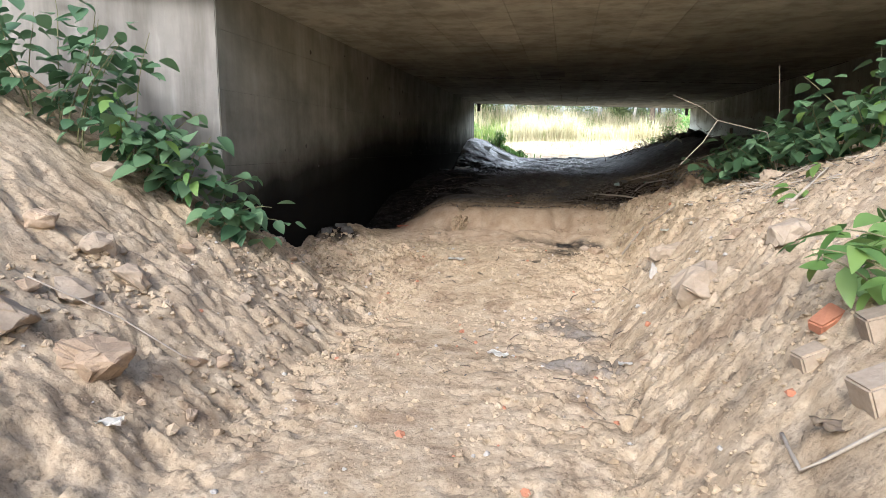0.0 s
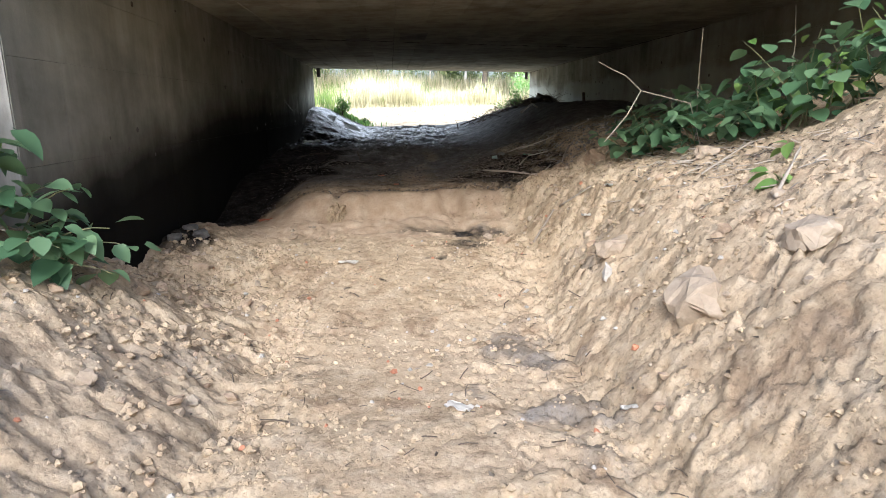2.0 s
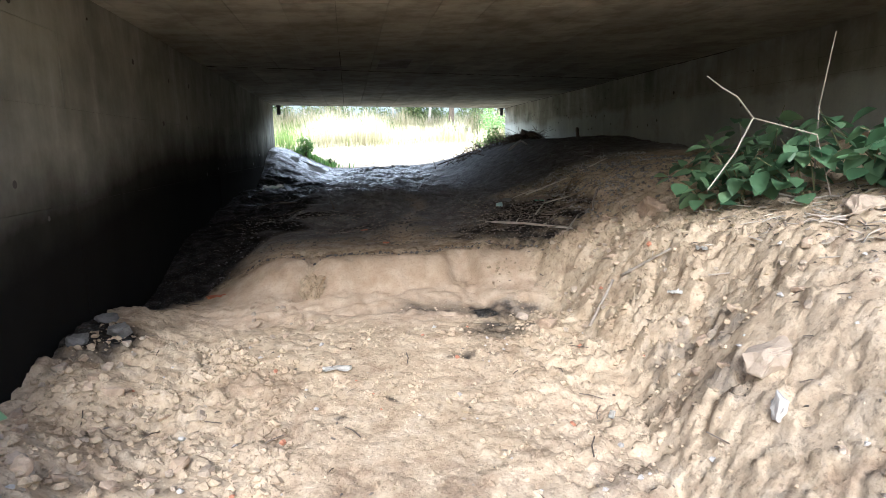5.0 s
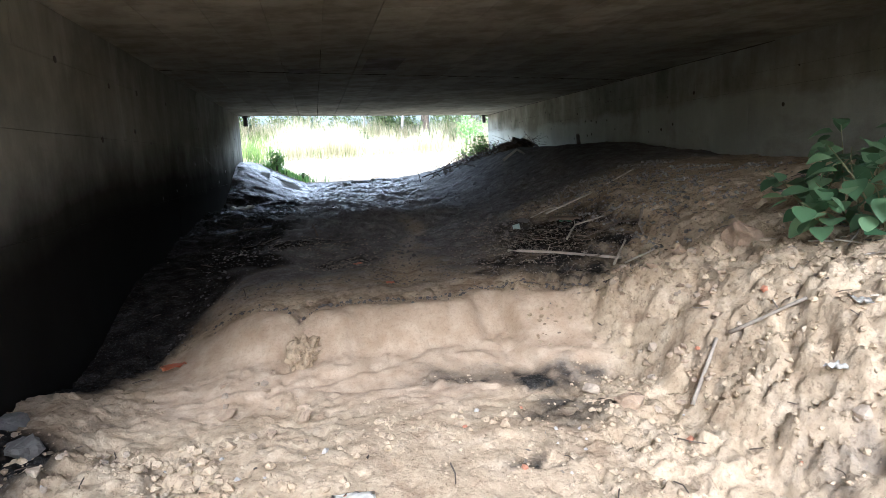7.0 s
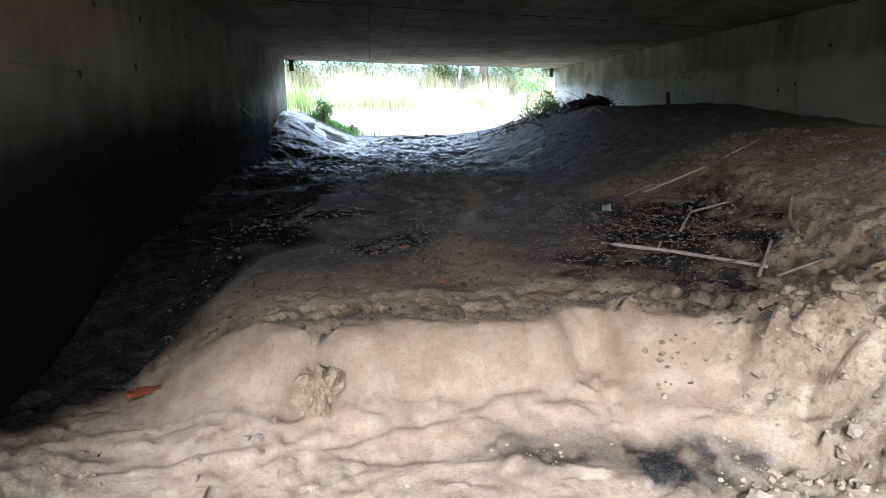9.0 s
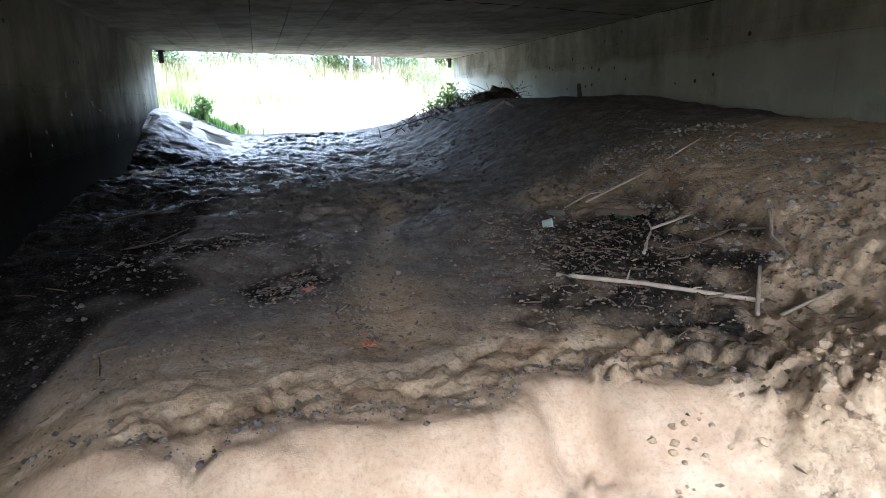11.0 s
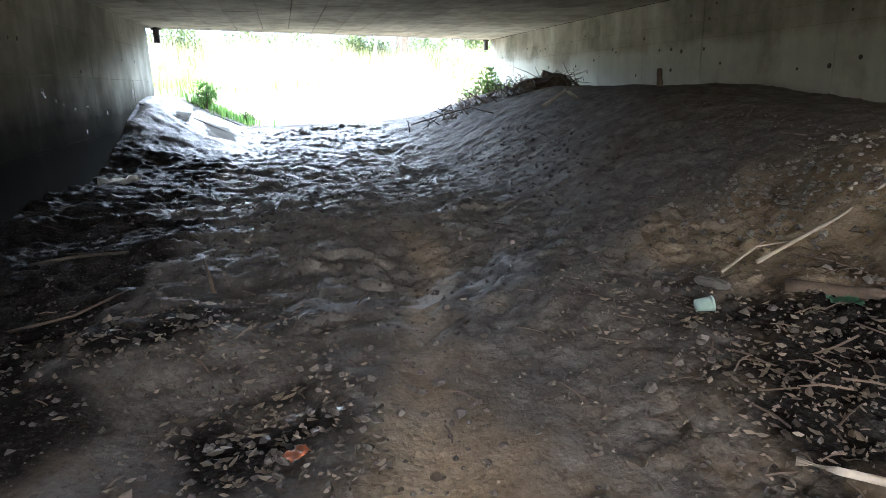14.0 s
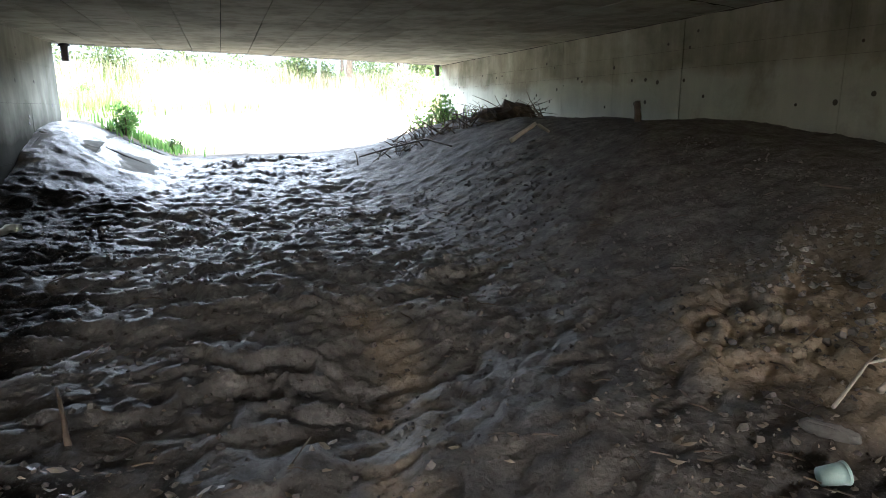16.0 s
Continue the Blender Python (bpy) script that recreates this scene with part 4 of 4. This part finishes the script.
    tube(bm, fine, [(r0 + (r1 - r0) * i / (n2 - 1)) * rr.uniform(0.9, 1.12) for i in range(n2)], 8)
    ob = link("stick", bm, material, True)
    ob.location = base
    tagged(ob, label, "stick")
    for i, d in knots:
        k = part_twig(fine[i], d, r0 * 0.5, ob, material)
    return ob


def part_twig(p, d, rad, parent, material):
    bm = bmesh.new()
    p, d = Vector(p), Vector(d)
    tube(bm, [p, p + d * 0.5 + Vector((0, 0, d.length * 0.08)), p + d], [rad, rad * 0.8, rad * 0.4], 5)
    return part("side_twig", bm, material, parent)


stick("long barkless pale stick on dead leaves", [(4.48, 9.98, 0.03), (4.85, 9.62, 0.035), (5.28, 9.2, 0.03)], 0.014, 0.011, WOOD, ((4, (0.05, 0.05, 0.05)), (7, (0.03, -0.06, 0.03))))
stick("thin dry pole leaning up the earth bank", [(5.33, 11.2, 0.03), (5.9, 11.28, 0.04), (6.6, 11.45, 0.05)], 0.011, 0.007)
stick("crooked forked branch on the leaf mould", [(5.12, 10.05, 0.02), (5.28, 10.22, 0.06), (5.62, 10.25, 0.05)], 0.012, 0.007, WOOD, ((5, (0.05, 0.14, 0.03)),))
stick("crooked dark branch across the mould", [(5.42, 9.95, 0.02), (5.6, 9.83, 0.05), (5.72, 9.62, 0.03)], 0.012, 0.008, DARKWOOD, ((4, (0.08, 0.05, 0.03)),))
stick("bent grey branch at the foot of the step", [(5.78, 9.75, 0.03), (5.66, 9.58, 0.04), (5.58, 9.36, 0.02)], 0.014, 0.010, WOOD)
stick("thin dark root across dead leaves", [(5.05, 9.35, 0.02), (5.25, 9.3, 0.03), (5.45, 9.36, 0.02)], 0.007, 0.005, DARKWOOD)
stick("dry twig fanned out by the tub", [(5.15, 11.22, 0.02), (5.42, 11.32, 0.05), (5.62, 11.3, 0.04)], 0.007, 0.004, WOOD, ((5, (0.10, 0.02, 0.02)),))
stick("dark crooked root on the black floor", [(1.42, 13.1, 0.02), (1.75, 12.95, 0.05), (2.05, 13.0, 0.02)], 0.014, 0.008, DARKWOOD, ((5, (0.12, -0.1, 0.02)),))
stick("thin root on the black floor", [(1.65, 12.05, 0.02), (1.95, 12.1, 0.04), (2.2, 12.25, 0.02)], 0.009, 0.005, DARKWOOD)
stick("short dry stick propped on the litter", [(5.17, 9.12, 0.02), (5.42, 9.4, 0.06)], 0.012, 0.009)
stick("thin dry stick at the foot of the bank", [(5.22, 9.02, 0.02), (5.48, 8.98, 0.05)], 0.01, 0.007)
stick("rotten grey log half buried in the mould", [(5.3, 10.97, 0.01), (5.54, 10.66, 0.015)], 0.032, 0.028, DARKWOOD)
stick("small dark dead shoot sticking up", [(2.66, 12.1, 0.0), (2.6, 12.3, 0.13)], 0.012, 0.006, DARKWOOD)
stick("thin straw-coloured stick on the bank", [(5.0, 7.3, 0.02), (5.25, 7.0, 0.04)], 0.012, 0.009)
stick("dry stick lying on pale sand", [(4.7, 7.2, 0.02), (4.95, 7.35, 0.03)], 0.013, 0.01)
stick("pale dry stalk on the sand bank", [(5.55, 4.35, 0.02), (5.95, 4.75, 0.05)], 0.012, 0.008)
stick("pale dry stalk below the brambles", [(5.6, 5.4, 0.03), (6.1, 5.6, 0.06)], 0.008, 0.006)
stick("thin bent cane on the slope", [(0.95, 4.45, 0.15), (1.1, 4.75, 0.12), (1.28, 5.05, 0.02)], 0.005, 0.004)
stick("thin straw on the sand slope", [(1.1, 2.4, 0.06), (1.5, 2.6, 0.04), (1.85, 2.75, 0.03)], 0.006, 0.004)
stick("curved dry stem beside the blocks", [(4.85, 1.95, 0.02), (4.82, 1.65, 0.03), (5.1, 1.5, 0.02)], 0.008, 0.006)
dead = new("dead_branch")
dead.location = (6.15, 6.5, on_ground(6.15, 6.5))
tagged(dead, "bare forked dead branch hanging out of the brambles", "branch")
for name, pts, rad in (("limb", ((6.15, 6.5, 1.25), (6.0, 6.5, 1.72), (5.51, 6.47, 1.84)), 0.0065), ("fork", ((5.51, 6.47, 1.84), (5.38, 6.45, 1.62), (5.16, 6.39, 1.39)), 0.006), ("fork", ((5.51, 6.47, 1.84), (5.32, 6.36, 1.97), (5.18, 6.3, 2.02), (5.02, 6.2, 2.08)), 0.006)):
    bm = bmesh.new()
    tube(bm, [Vector(p) - dead.location for p in pts], [rad * (1 - 0.15 * k) for k in range(len(pts))], 7)
    part(name, bm, WOOD, dead)
stick("upright bare cane among the brambles", [(6.2, 6.75, 0.0), (6.16, 6.7, 0.6), (6.05, 6.45, 1.12)], 0.007, 0.004)
stick("upright bare cane behind the brambles", [(7.0, 6.6, 0.0), (7.03, 6.6, 0.6), (7.0, 6.6, 0.95)], 0.006, 0.003)
stick("broken stake standing by the wall", [(7.98, 16.35, -0.05), (7.97, 16.36, 0.25)], 0.045, 0.035, DARKWOOD)
stick("pale bent root below the brush heap", [(6.5, 16.75, 0.05), (6.75, 16.6, 0.16), (6.85, 16.45, 0.02)], 0.03, 0.02)
stick("long bowed root at the far mouth", [(5.3, 19.9, 0.03), (5.7, 19.4, 0.12), (6.05, 18.7, 0.16), (6.2, 18.0, 0.05)], 0.014, 0.01, DARKWOOD)

# the heap of roots and brush on the crest by the far mouth
heap = new("brush_heap")
heap.location = (7.2, 19.2, on_ground(7.2, 19.2))
tagged(heap, "tangled heap of dark roots and dead brush", "brush heap")
r = random.Random(91)
for k in range(190):
    t = r.random() ** 1.3
    x, y = 7.85 - 2.3 * t + r.gauss(0, 0.2), 19.1 + 0.5 * t + r.gauss(0, 0.3)
    p = Vector((x, y, on_ground(x, y) + r.uniform(-0.03, 0.06))) - heap.location
    a = r.uniform(0, 6.28)
    length = r.uniform(0.2, 0.65) * (1.15 - 0.5 * t)
    d = Vector((math.cos(a), math.sin(a), r.uniform(0.0, 0.8))).normalized() * length
    bm = bmesh.new()
    mid = p + d * 0.55 + Vector((r.gauss(0, 0.05), r.gauss(0, 0.05), r.uniform(0, 0.08)))
    tube(bm, [p, mid, p + d], [r.uniform(0.006, 0.016), 0.006, 0.003], 5)
    part("twig", bm, DARKWOOD, heap)
bm = bmesh.new()
bmesh.ops.create_icosphere(bm, subdivisions=3, radius=1.0)
for v in bm.verts:
    k = 1 + 0.5 * noise.fractal(v.co * 2.0, 1.0, 2.0, 4)
    v.co = Vector((v.co.x * 0.42 * k, v.co.y * 0.4 * k, v.co.z * 0.22 * k))
part("root_ball", bm, DARKWOOD, heap, "earthy root ball").location = (0.35, -0.1, 0.05)


# ---------- litter ----------
def scrap(name, label, category, x, y, lx, ly, material, turn, seed, lift=0.015, crumple=0.35):
    """A crumpled thin sheet."""
    r = random.Random(seed)
    bm = bmesh.new()
    n = 7
    grid = [[bm.verts.new((lx * (i / n - 0.5) * (1 + 0.15 * noise.noise((i, j, seed))), ly * (j / n - 0.5), crumple * min(lx, ly) * (0.5 + noise.noise((i * 0.6, j * 0.6, seed * 3.1))))) for i in range(n + 1)] for j in range(n + 1)]
    for j in range(n):
        for i in range(n):
            if r.random() > 0.06 or 0 < i < n - 1:
                bm.faces.new((grid[j][i], grid[j][i + 1], grid[j + 1][i + 1], grid[j + 1][i]))
    bmesh.ops.solidify(bm, geom=bm.faces[:], thickness=0.003)
    ob = link(name, bm, material, True)
    ob.location = (x, y, on_ground(x, y) + lift)
    ob.rotation_euler = (0, 0, radians(turn))
    return tagged(ob, label, category)


scrap("paper_scrap", "crumpled white paper lying on the sand", "paper", 3.55, 4.0, 0.17, 0.07, PAPER, -35, 3)
scrap("paper_scrap", "torn white paper with a dark underside", "paper", 1.92, 1.95, 0.12, 0.08, PAPER, 20, 4)
scrap("paper_scrap", "small pale paper chip on the sand", "paper", 4.45, 3.72, 0.10, 0.05, PAPER, 10, 5)
scrap("rag", "dirty white rag on the dark floor", "rag", 1.36, 15.95, 0.42, 0.16, PAPER, 15, 6, 0.05, 0.5)
scrap("plastic_scrap", "orange-red plastic scrap pressed in the sand", "plastic", 1.58, 8.86, 0.20, 0.10, ORANGE, 25, 7, 0.02, 0.25)
scrap("plastic_scrap", "faded green plastic scrap in the mould", "plastic", 5.38, 10.72, 0.13, 0.07, GREEN_PLASTIC, -20, 17, 0.02, 0.3)
scrap("wrapper", "small orange wrapper on the floor", "wrapper", 3.27, 9.62, 0.07, 0.06, ORANGE, 0, 8)
scrap("wrapper", "faded orange wrapper among brown leaves", "wrapper", 3.05, 10.62, 0.09, 0.06, ORANGE, 40, 9)
scrap("paper_scrap", "white feather-like scrap standing in the sand", "paper", 4.37, 6.0, 0.13, 0.035, PAPER, 60, 10, 0.04)
scrap("paper_scrap", "white chips on the sandy bank", "paper", 5.35, 6.75, 0.16, 0.08, PAPER, 60, 11)
scrap("paper_scrap", "white shell-like chips on the bank", "paper", 5.1, 6.6, 0.12, 0.09, PAPER, 10, 12)
scrap("dry_leaves", "pale curled dead leaves by the blocks", "dead leaves", 4.95, 1.72, 0.16, 0.10, ROCK, 10, 13, 0.01, 0.25)
scrap("paper_scrap", "white crumbs of plaster on the sand", "plaster", 2.75, 6.85, 0.2, 0.1, PAPER, 0, 14, 0.005, 0.2)

# milky plastic tub lying on its side
tub = new("plastic_tub")
tub.location = (4.894, 11.0, on_ground(4.894, 11.0) + 0.035)
tub.rotation_euler = (radians(80), 0, radians(70))
tub.scale = (0.62, 0.62, 0.62)
tagged(tub, "milky plastic tub lying among dead leaves", "tub")
bm = bmesh.new()
ring = [(0.045, -0.06), (0.052, 0.03), (0.055, 0.055), (0.05, 0.055), (0.046, 0.03), (0.04, -0.05)]
loops = [[bm.verts.new((ra * math.cos(k * math.tau / 20), ra * math.sin(k * math.tau / 20), z)) for k in range(20)] for ra, z in ring]
for a, b2 in zip(loops, loops[1:]):
    for k in range(20):
        bm.faces.new((a[k], a[(k + 1) % 20], b2[(k + 1) % 20], b2[k]))
bm.faces.new(loops[0][::-1])
bm.faces.new(loops[-1])
part("tub_body", bm, PLASTIC, tub, smooth=True)
bm = bmesh.new()
bmesh.ops.create_cone(bm, cap_ends=True, segments=20, radius1=0.058, radius2=0.058, depth=0.012)
part("tub_lid", bm, PLASTIC, tub, "pale lid").location = (0, 0, 0.062)

# drain stubs under the deck by the far mouth
for x, y, s in ((XL + 0.16, y_out(XL + 0.16) - 0.05, 1), (XR - 0.17, y_out(XR - 0.17) - 0.05, -1)):
    pipe = new("drain_pipe")
    pipe.location = (x, y, TOP)
    tagged(pipe, "short black drain pipe under the deck edge", "drain pipe")
    bm = bmesh.new()
    tube(bm, [(0, 0, 0), (0, 0, -0.26)], [0.055, 0.055], 14)
    part("pipe_body", bm, IRON, pipe)
    bm = bmesh.new()
    tube(bm, [(0, 0, -0.01), (0, 0, -0.04)], [0.085, 0.085], 14)
    part("flange", bm, IRON, pipe)

# pale service pipe along the near deck edge
pipe = new("service_pipe")
pipe.location = (7.2, y_in(7.2) + 0.12, TOP - 0.06)
tagged(pipe, "pale grey service pipe fixed under the deck edge", "pipe")
bm = bmesh.new()
tube(bm, [(0, 0, 0), (1.6, 0.1, 0)], [0.045, 0.045], 12)
part("pipe_body", bm, PLASTIC, pipe, smooth=True)
for k in (0.2, 0.8, 1.4):
    bm = bmesh.new()
    box(bm, (k - 0.015, k * 0.0625 - 0.055, -0.055), (k + 0.015, k * 0.0625 + 0.055, 0.06))
    part("clamp", bm, IRON, pipe)

# the slope by the far mouth is lined with tilted paving slabs, half lost under soil
SLAB = concrete_material("weathered paving slab", (0.11, 0.106, 0.095), (0.22, 0.213, 0.195), 0.0, 0.4)
r = random.Random(61)
for row in range(5):
    for col in range(2):
        xa, ym = 0.93 + 0.72 * col, 19.35 + 0.80 * row + 0.25 * col
        xb = xa + 0.68
        za, zb = float(broad(xa, ym)), float(broad(xb, ym))
        rise = (float(broad(xa + 0.3, ym + 0.35)) - float(broad(xa + 0.3, ym - 0.35))) / 0.7
        ln = math.hypot(xb - xa, za - zb)
        bm = bmesh.new()
        box(bm, (0, -0.38, -0.08), (ln, 0.38, 0.0))
        bmesh.ops.bevel(bm, geom=bm.edges[:], offset=0.012, segments=1, affect="EDGES")
        bmesh.ops.subdivide_edges(bm, edges=bm.edges[:], cuts=3, use_grid_fill=True)
        for v in bm.verts:
            v.co += Vector((0.010 * noise.noise(v.co * 5 + Vector((row, 9, col))), 0.012 * noise.noise(v.co * 5 + Vector((3, row, col))), 0.014 * noise.noise(v.co * 3 + Vector((row * 7, 0, col)))))
        ob = link("paving_slab", bm, SLAB)
        ob.location = (xa, ym, za + 0.015 - 0.025 * col + r.uniform(-0.012, 0.012))
        ob.rotation_euler = (math.atan(rise) + radians(r.uniform(-2, 2)), math.atan2(za - zb, xb - xa), radians(r.uniform(-4, 2)))
        tagged(ob, "weathered concrete slab lining the slope", "paving slab", "slabs on the slope")

# tie-rod holes and patches on the walls
r = random.Random(15)
for wall, x, ya, yb, s in ((wall_left, XL, 6.0, 21.0, 1), (wall_right, XR, 11.0, 24.5, -1)):
    for k in range(46):
        y, z = r.uniform(ya, yb), r.uniform(1.85 if s < 0 else 1.3, 2.85)
        bm = bmesh.new()
        rad = r.uniform(0.012, 0.03)
        tube(bm, [(x - s * 0.01, y, z), (x + s * 0.0035, y, z)], [rad, rad], 8)
        part("tie_hole", bm, IRON, wall)
bm = bmesh.new()
box(bm, (3.44, 12.25, TOP - 0.007), (3.92, 13.3, TOP + 0.01))
box(bm, (2.44, 13.0, TOP - 0.007), (2.88, 13.45, TOP + 0.01))
patch = link("repair_patch", bm, WING)
tagged(patch, "pale repair patch on the soffit", "repair patch", kind="structure")


# ---------- beyond the far mouth ----------
def blades(name, label, seed, count, sample, material, category):
    """Tall grass: bent, tapering blades."""
    r = np.random.RandomState(seed)
    x, y, h = sample(r, count)
    count = len(x)
    z = broad(x, y)
    a, w = r.uniform(0, 6.283, count), 0.010 + 0.012 * r.rand(count)
    bend, b2 = 0.35 * h * r.rand(count), r.uniform(0, 6.283, count)
    ux, uy = np.cos(a) * w, np.sin(a) * w
    bx, by = np.cos(b2) * bend, np.sin(b2) * bend
    v = np.stack([np.stack([x - ux, y - uy, z - 0.03], -1), np.stack([x + ux, y + uy, z - 0.03], -1),
                  np.stack([x + ux * 0.8 + bx * 0.3, y + uy * 0.8 + by * 0.3, z + h * 0.55], -1), np.stack([x - ux * 0.8 + bx * 0.3, y - uy * 0.8 + by * 0.3, z + h * 0.55], -1),
                  np.stack([x + bx, y + by, z + h], -1)], 1).reshape(-1, 3)
    o = np.arange(count) * 5
    me = bpy.data.meshes.new(name)
    me.from_pydata(v.tolist(), [], np.stack([o, o + 1, o + 2, o + 3], -1).tolist() + np.stack([o + 3, o + 2, o + 4], -1).tolist())
    me.materials.append(material)
    return tagged(new(name, me), label, category, kind="stuff")


def band(xa, xb, ya, yb, lo, hi):
    return lambda r, n: (r.uniform(xa, xb, n), r.uniform(ya, yb, n) + 0.0, r.uniform(lo, hi, n))


def meadow_sample(lo, hi, seed):
    def f(r, n):
        x = r.uniform(-8, 34, n)
        y = 30.5 + 0.35 * x + r.uniform(0, 1, n) ** 1.4 * 16
        thick = fbm(x, y, 2.2, 3, seed)
        keep = r.uniform(0, 1, n) < 0.15 + 3.0 * np.clip(thick + 0.12, 0, 0.4)
        x, y, thick = x[keep], y[keep], thick[keep]
        h = r.uniform(lo, hi, len(x)) * np.clip(0.8 + 1.9 * thick, 0.25, 1.7)
        return x, y, h
    return f


blades("meadow_grass", "tall green grass and weeds on the sunny bank", 301, 26000, meadow_sample(0.25, 0.8, 5), GRASS, "grass")
blades("meadow_straw", "tall straw-coloured grass on the sunny bank", 302, 52000, meadow_sample(0.4, 1.05, 9), STRAW, "grass")
blades("path_weeds", "sparse dry weeds at the edge of the sandy path", 305, 5000, lambda r, n: (r.uniform(-4, 18, n), 30.6 - 3.5 * r.uniform(0, 1, n) ** 2.5 + 0.35 * r.uniform(0, 12, n), r.uniform(0.06, 0.3, n)), STRAW, "weeds")
blades("verge_grass", "bright green grass tuft beside the far mouth", 303, 500, lambda r, n: (r.normal(1.9, 0.35, n), r.normal(22.9, 0.5, n), r.uniform(0.08, 0.24, n)), LEAF_LIGHT, "grass")
blades("verge_grass", "grass growing on the crest by the far wall", 304, 160, lambda r, n: (r.normal(7.3, 0.3, n), r.normal(21.4, 0.6, n), r.uniform(0.08, 0.26, n)), GRASS, "grass")


def crown_mesh(name, seed, radius, count, size, material, squash=0.8):
    """A crown of many leaf clumps round uneven boughs."""
    r = np.random.RandomState(seed)
    boughs = r.normal(0, 0.5, (11, 3)) * radius
    boughs[:, 2] *= squash
    c = boughs[r.randint(0, 11, count)] + r.normal(0, 0.22, (count, 3)) * radius
    u = r.normal(0, 1, (count, 3))
    u /= np.linalg.norm(u, axis=1)[:, None]
    w = np.cross(u, r.normal(0, 1, (count, 3)))
    w /= np.linalg.norm(w, axis=1)[:, None]
    s = size * (0.6 + 0.8 * r.rand(count))[:, None]
    v = np.stack([c - u * s, c + w * s * 0.55, c + u * s, c - w * s * 0.55], 1).reshape(-1, 3)
    me = bpy.data.meshes.new(name)
    me.from_pydata(v.tolist(), [], np.arange(count * 4).reshape(-1, 4).tolist())
    me.materials.append(material)
    return me


def tree(label, x, y, height, rad, seed, material, bark=BARK, crown=1.0):
    root = new("tree")
    root.location = (x, y, ground_z(x, y) - 0.05)
    tagged(root, label, "tree")
    r = random.Random(seed)
    pts = [Vector((0.04 * i * r.uniform(-1, 1), 0.04 * i * r.uniform(-1, 1), height * 0.8 * i / 7)) for i in range(8)]
    bm = bmesh.new()
    tube(bm, pts, [rad * (1.15 - 0.11 * i) for i in range(8)], 10)
    part("trunk", bm, bark, root, smooth=True)
    for k in range(6):
        p = pts[3 + k % 4]
        a = r.uniform(0, 6.28)
        d = Vector((math.cos(a), math.sin(a), 0.6)) * height * 0.22
        bm = bmesh.new()
        tube(bm, [p, p + d * 0.5 + Vector((0, 0, 0.1)), p + d], [rad * 0.4, rad * 0.28, rad * 0.1], 6)
        part("limb", bm, bark, root, smooth=True)
    ob = new("crown", crown_mesh("crown", seed, height * 0.36 * crown, int(1500 * min(1.0, crown)), 0.13, material))
    ob.parent = root
    ob.location = (0, 0, height * 0.62)
    return root


def shrub(label, x, y, radius, seed, material):
    root = new("shrub")
    root.location = (x, y, ground_z(x, y))
    tagged(root, label, "shrub")
    r = random.Random(seed)
    for k in range(5):
        a = r.uniform(0, 6.28)
        bm = bmesh.new()
        tube(bm, [(0, 0, -0.05), (0.3 * radius * math.cos(a), 0.3 * radius * math.sin(a), 0.5 * radius), (0.6 * radius * math.cos(a), 0.6 * radius * math.sin(a), 1.1 * radius)], [0.025, 0.018, 0.008], 5)
        part("stem", bm, BARK, root)
    ob = new("crown", crown_mesh("crown", seed, radius, int(700 + 500 * radius), 0.018 + 0.05 * radius, material))
    ob.parent = root
    ob.location = (0, 0, radius * 0.75)
    return root


PALE_BARK = simple("pale birch bark", (0.35, 0.33, 0.29), (0.62, 0.60, 0.55), 6.0, 0.85, 0.3)
tree("slim dark tree on the sunny bank", 8.95, 39.8, 6.5, 0.17, 401, LEAF_PALE)
shrub("small yellow-green weed clump at the far mouth", 1.65, 22.3, 0.30, 415, LEAF_LIGHT)
shrub("low green weed clump on the sandy slope", 2.35, 23.2, 0.22, 416, LEAF_PALE)
shrub("yellow-green weed behind the brush heap", 7.25, 21.6, 0.32, 417, LEAF_LIGHT)
shrub("yellow-green shrub beside the path", 10.6, 35.0, 0.9, 411, LEAF_LIGHT)
shrub("green shrub on the bank by the tree", 12.6, 36.0, 1.1, 412, LEAF_LIGHT)
shrub("low green shrub in the meadow", 8.0, 36.5, 0.6, 413, LEAF_PALE)
shrub("low green shrub in the meadow", 4.0, 35.0, 0.6, 414, LEAF_LIGHT)
r = random.Random(55)
for k in range(7):
    tree("pale-barked birch at the top of the bank", -4 + 2.1 * k + r.uniform(-0.7, 0.7), 49 + r.uniform(-1, 5), r.uniform(6, 8), 0.10, 420 + k, LEAF_PALE, PALE_BARK, 0.55)
for k in range(7):
    tree("leafy tree at the wood's edge", 11 + 5.2 * k + r.uniform(-1, 1), 54 + 1.2 * k + r.uniform(-2, 3), r.uniform(6, 8), 0.14, 440 + k, LEAF_PALE, BARK, 0.7)
for k in range(24):
    shrub("pale green thicket at the wood's edge", -9 + 1.75 * k + r.uniform(-0.8, 0.8), 46 + 0.45 * k + r.uniform(-1, 3), r.uniform(1.0, 1.9), 470 + k, LEAF_PALE)
for k in range(12):
    shrub("low tangle of weeds in the meadow", -1 + 1.25 * k + r.uniform(-0.6, 0.6), 33.5 + 0.42 * k + r.uniform(-0.5, 5), r.uniform(0.3, 0.6), 500 + k, r.choice((LEAF_PALE, LEAF_LIGHT, LEAF_PALE)))
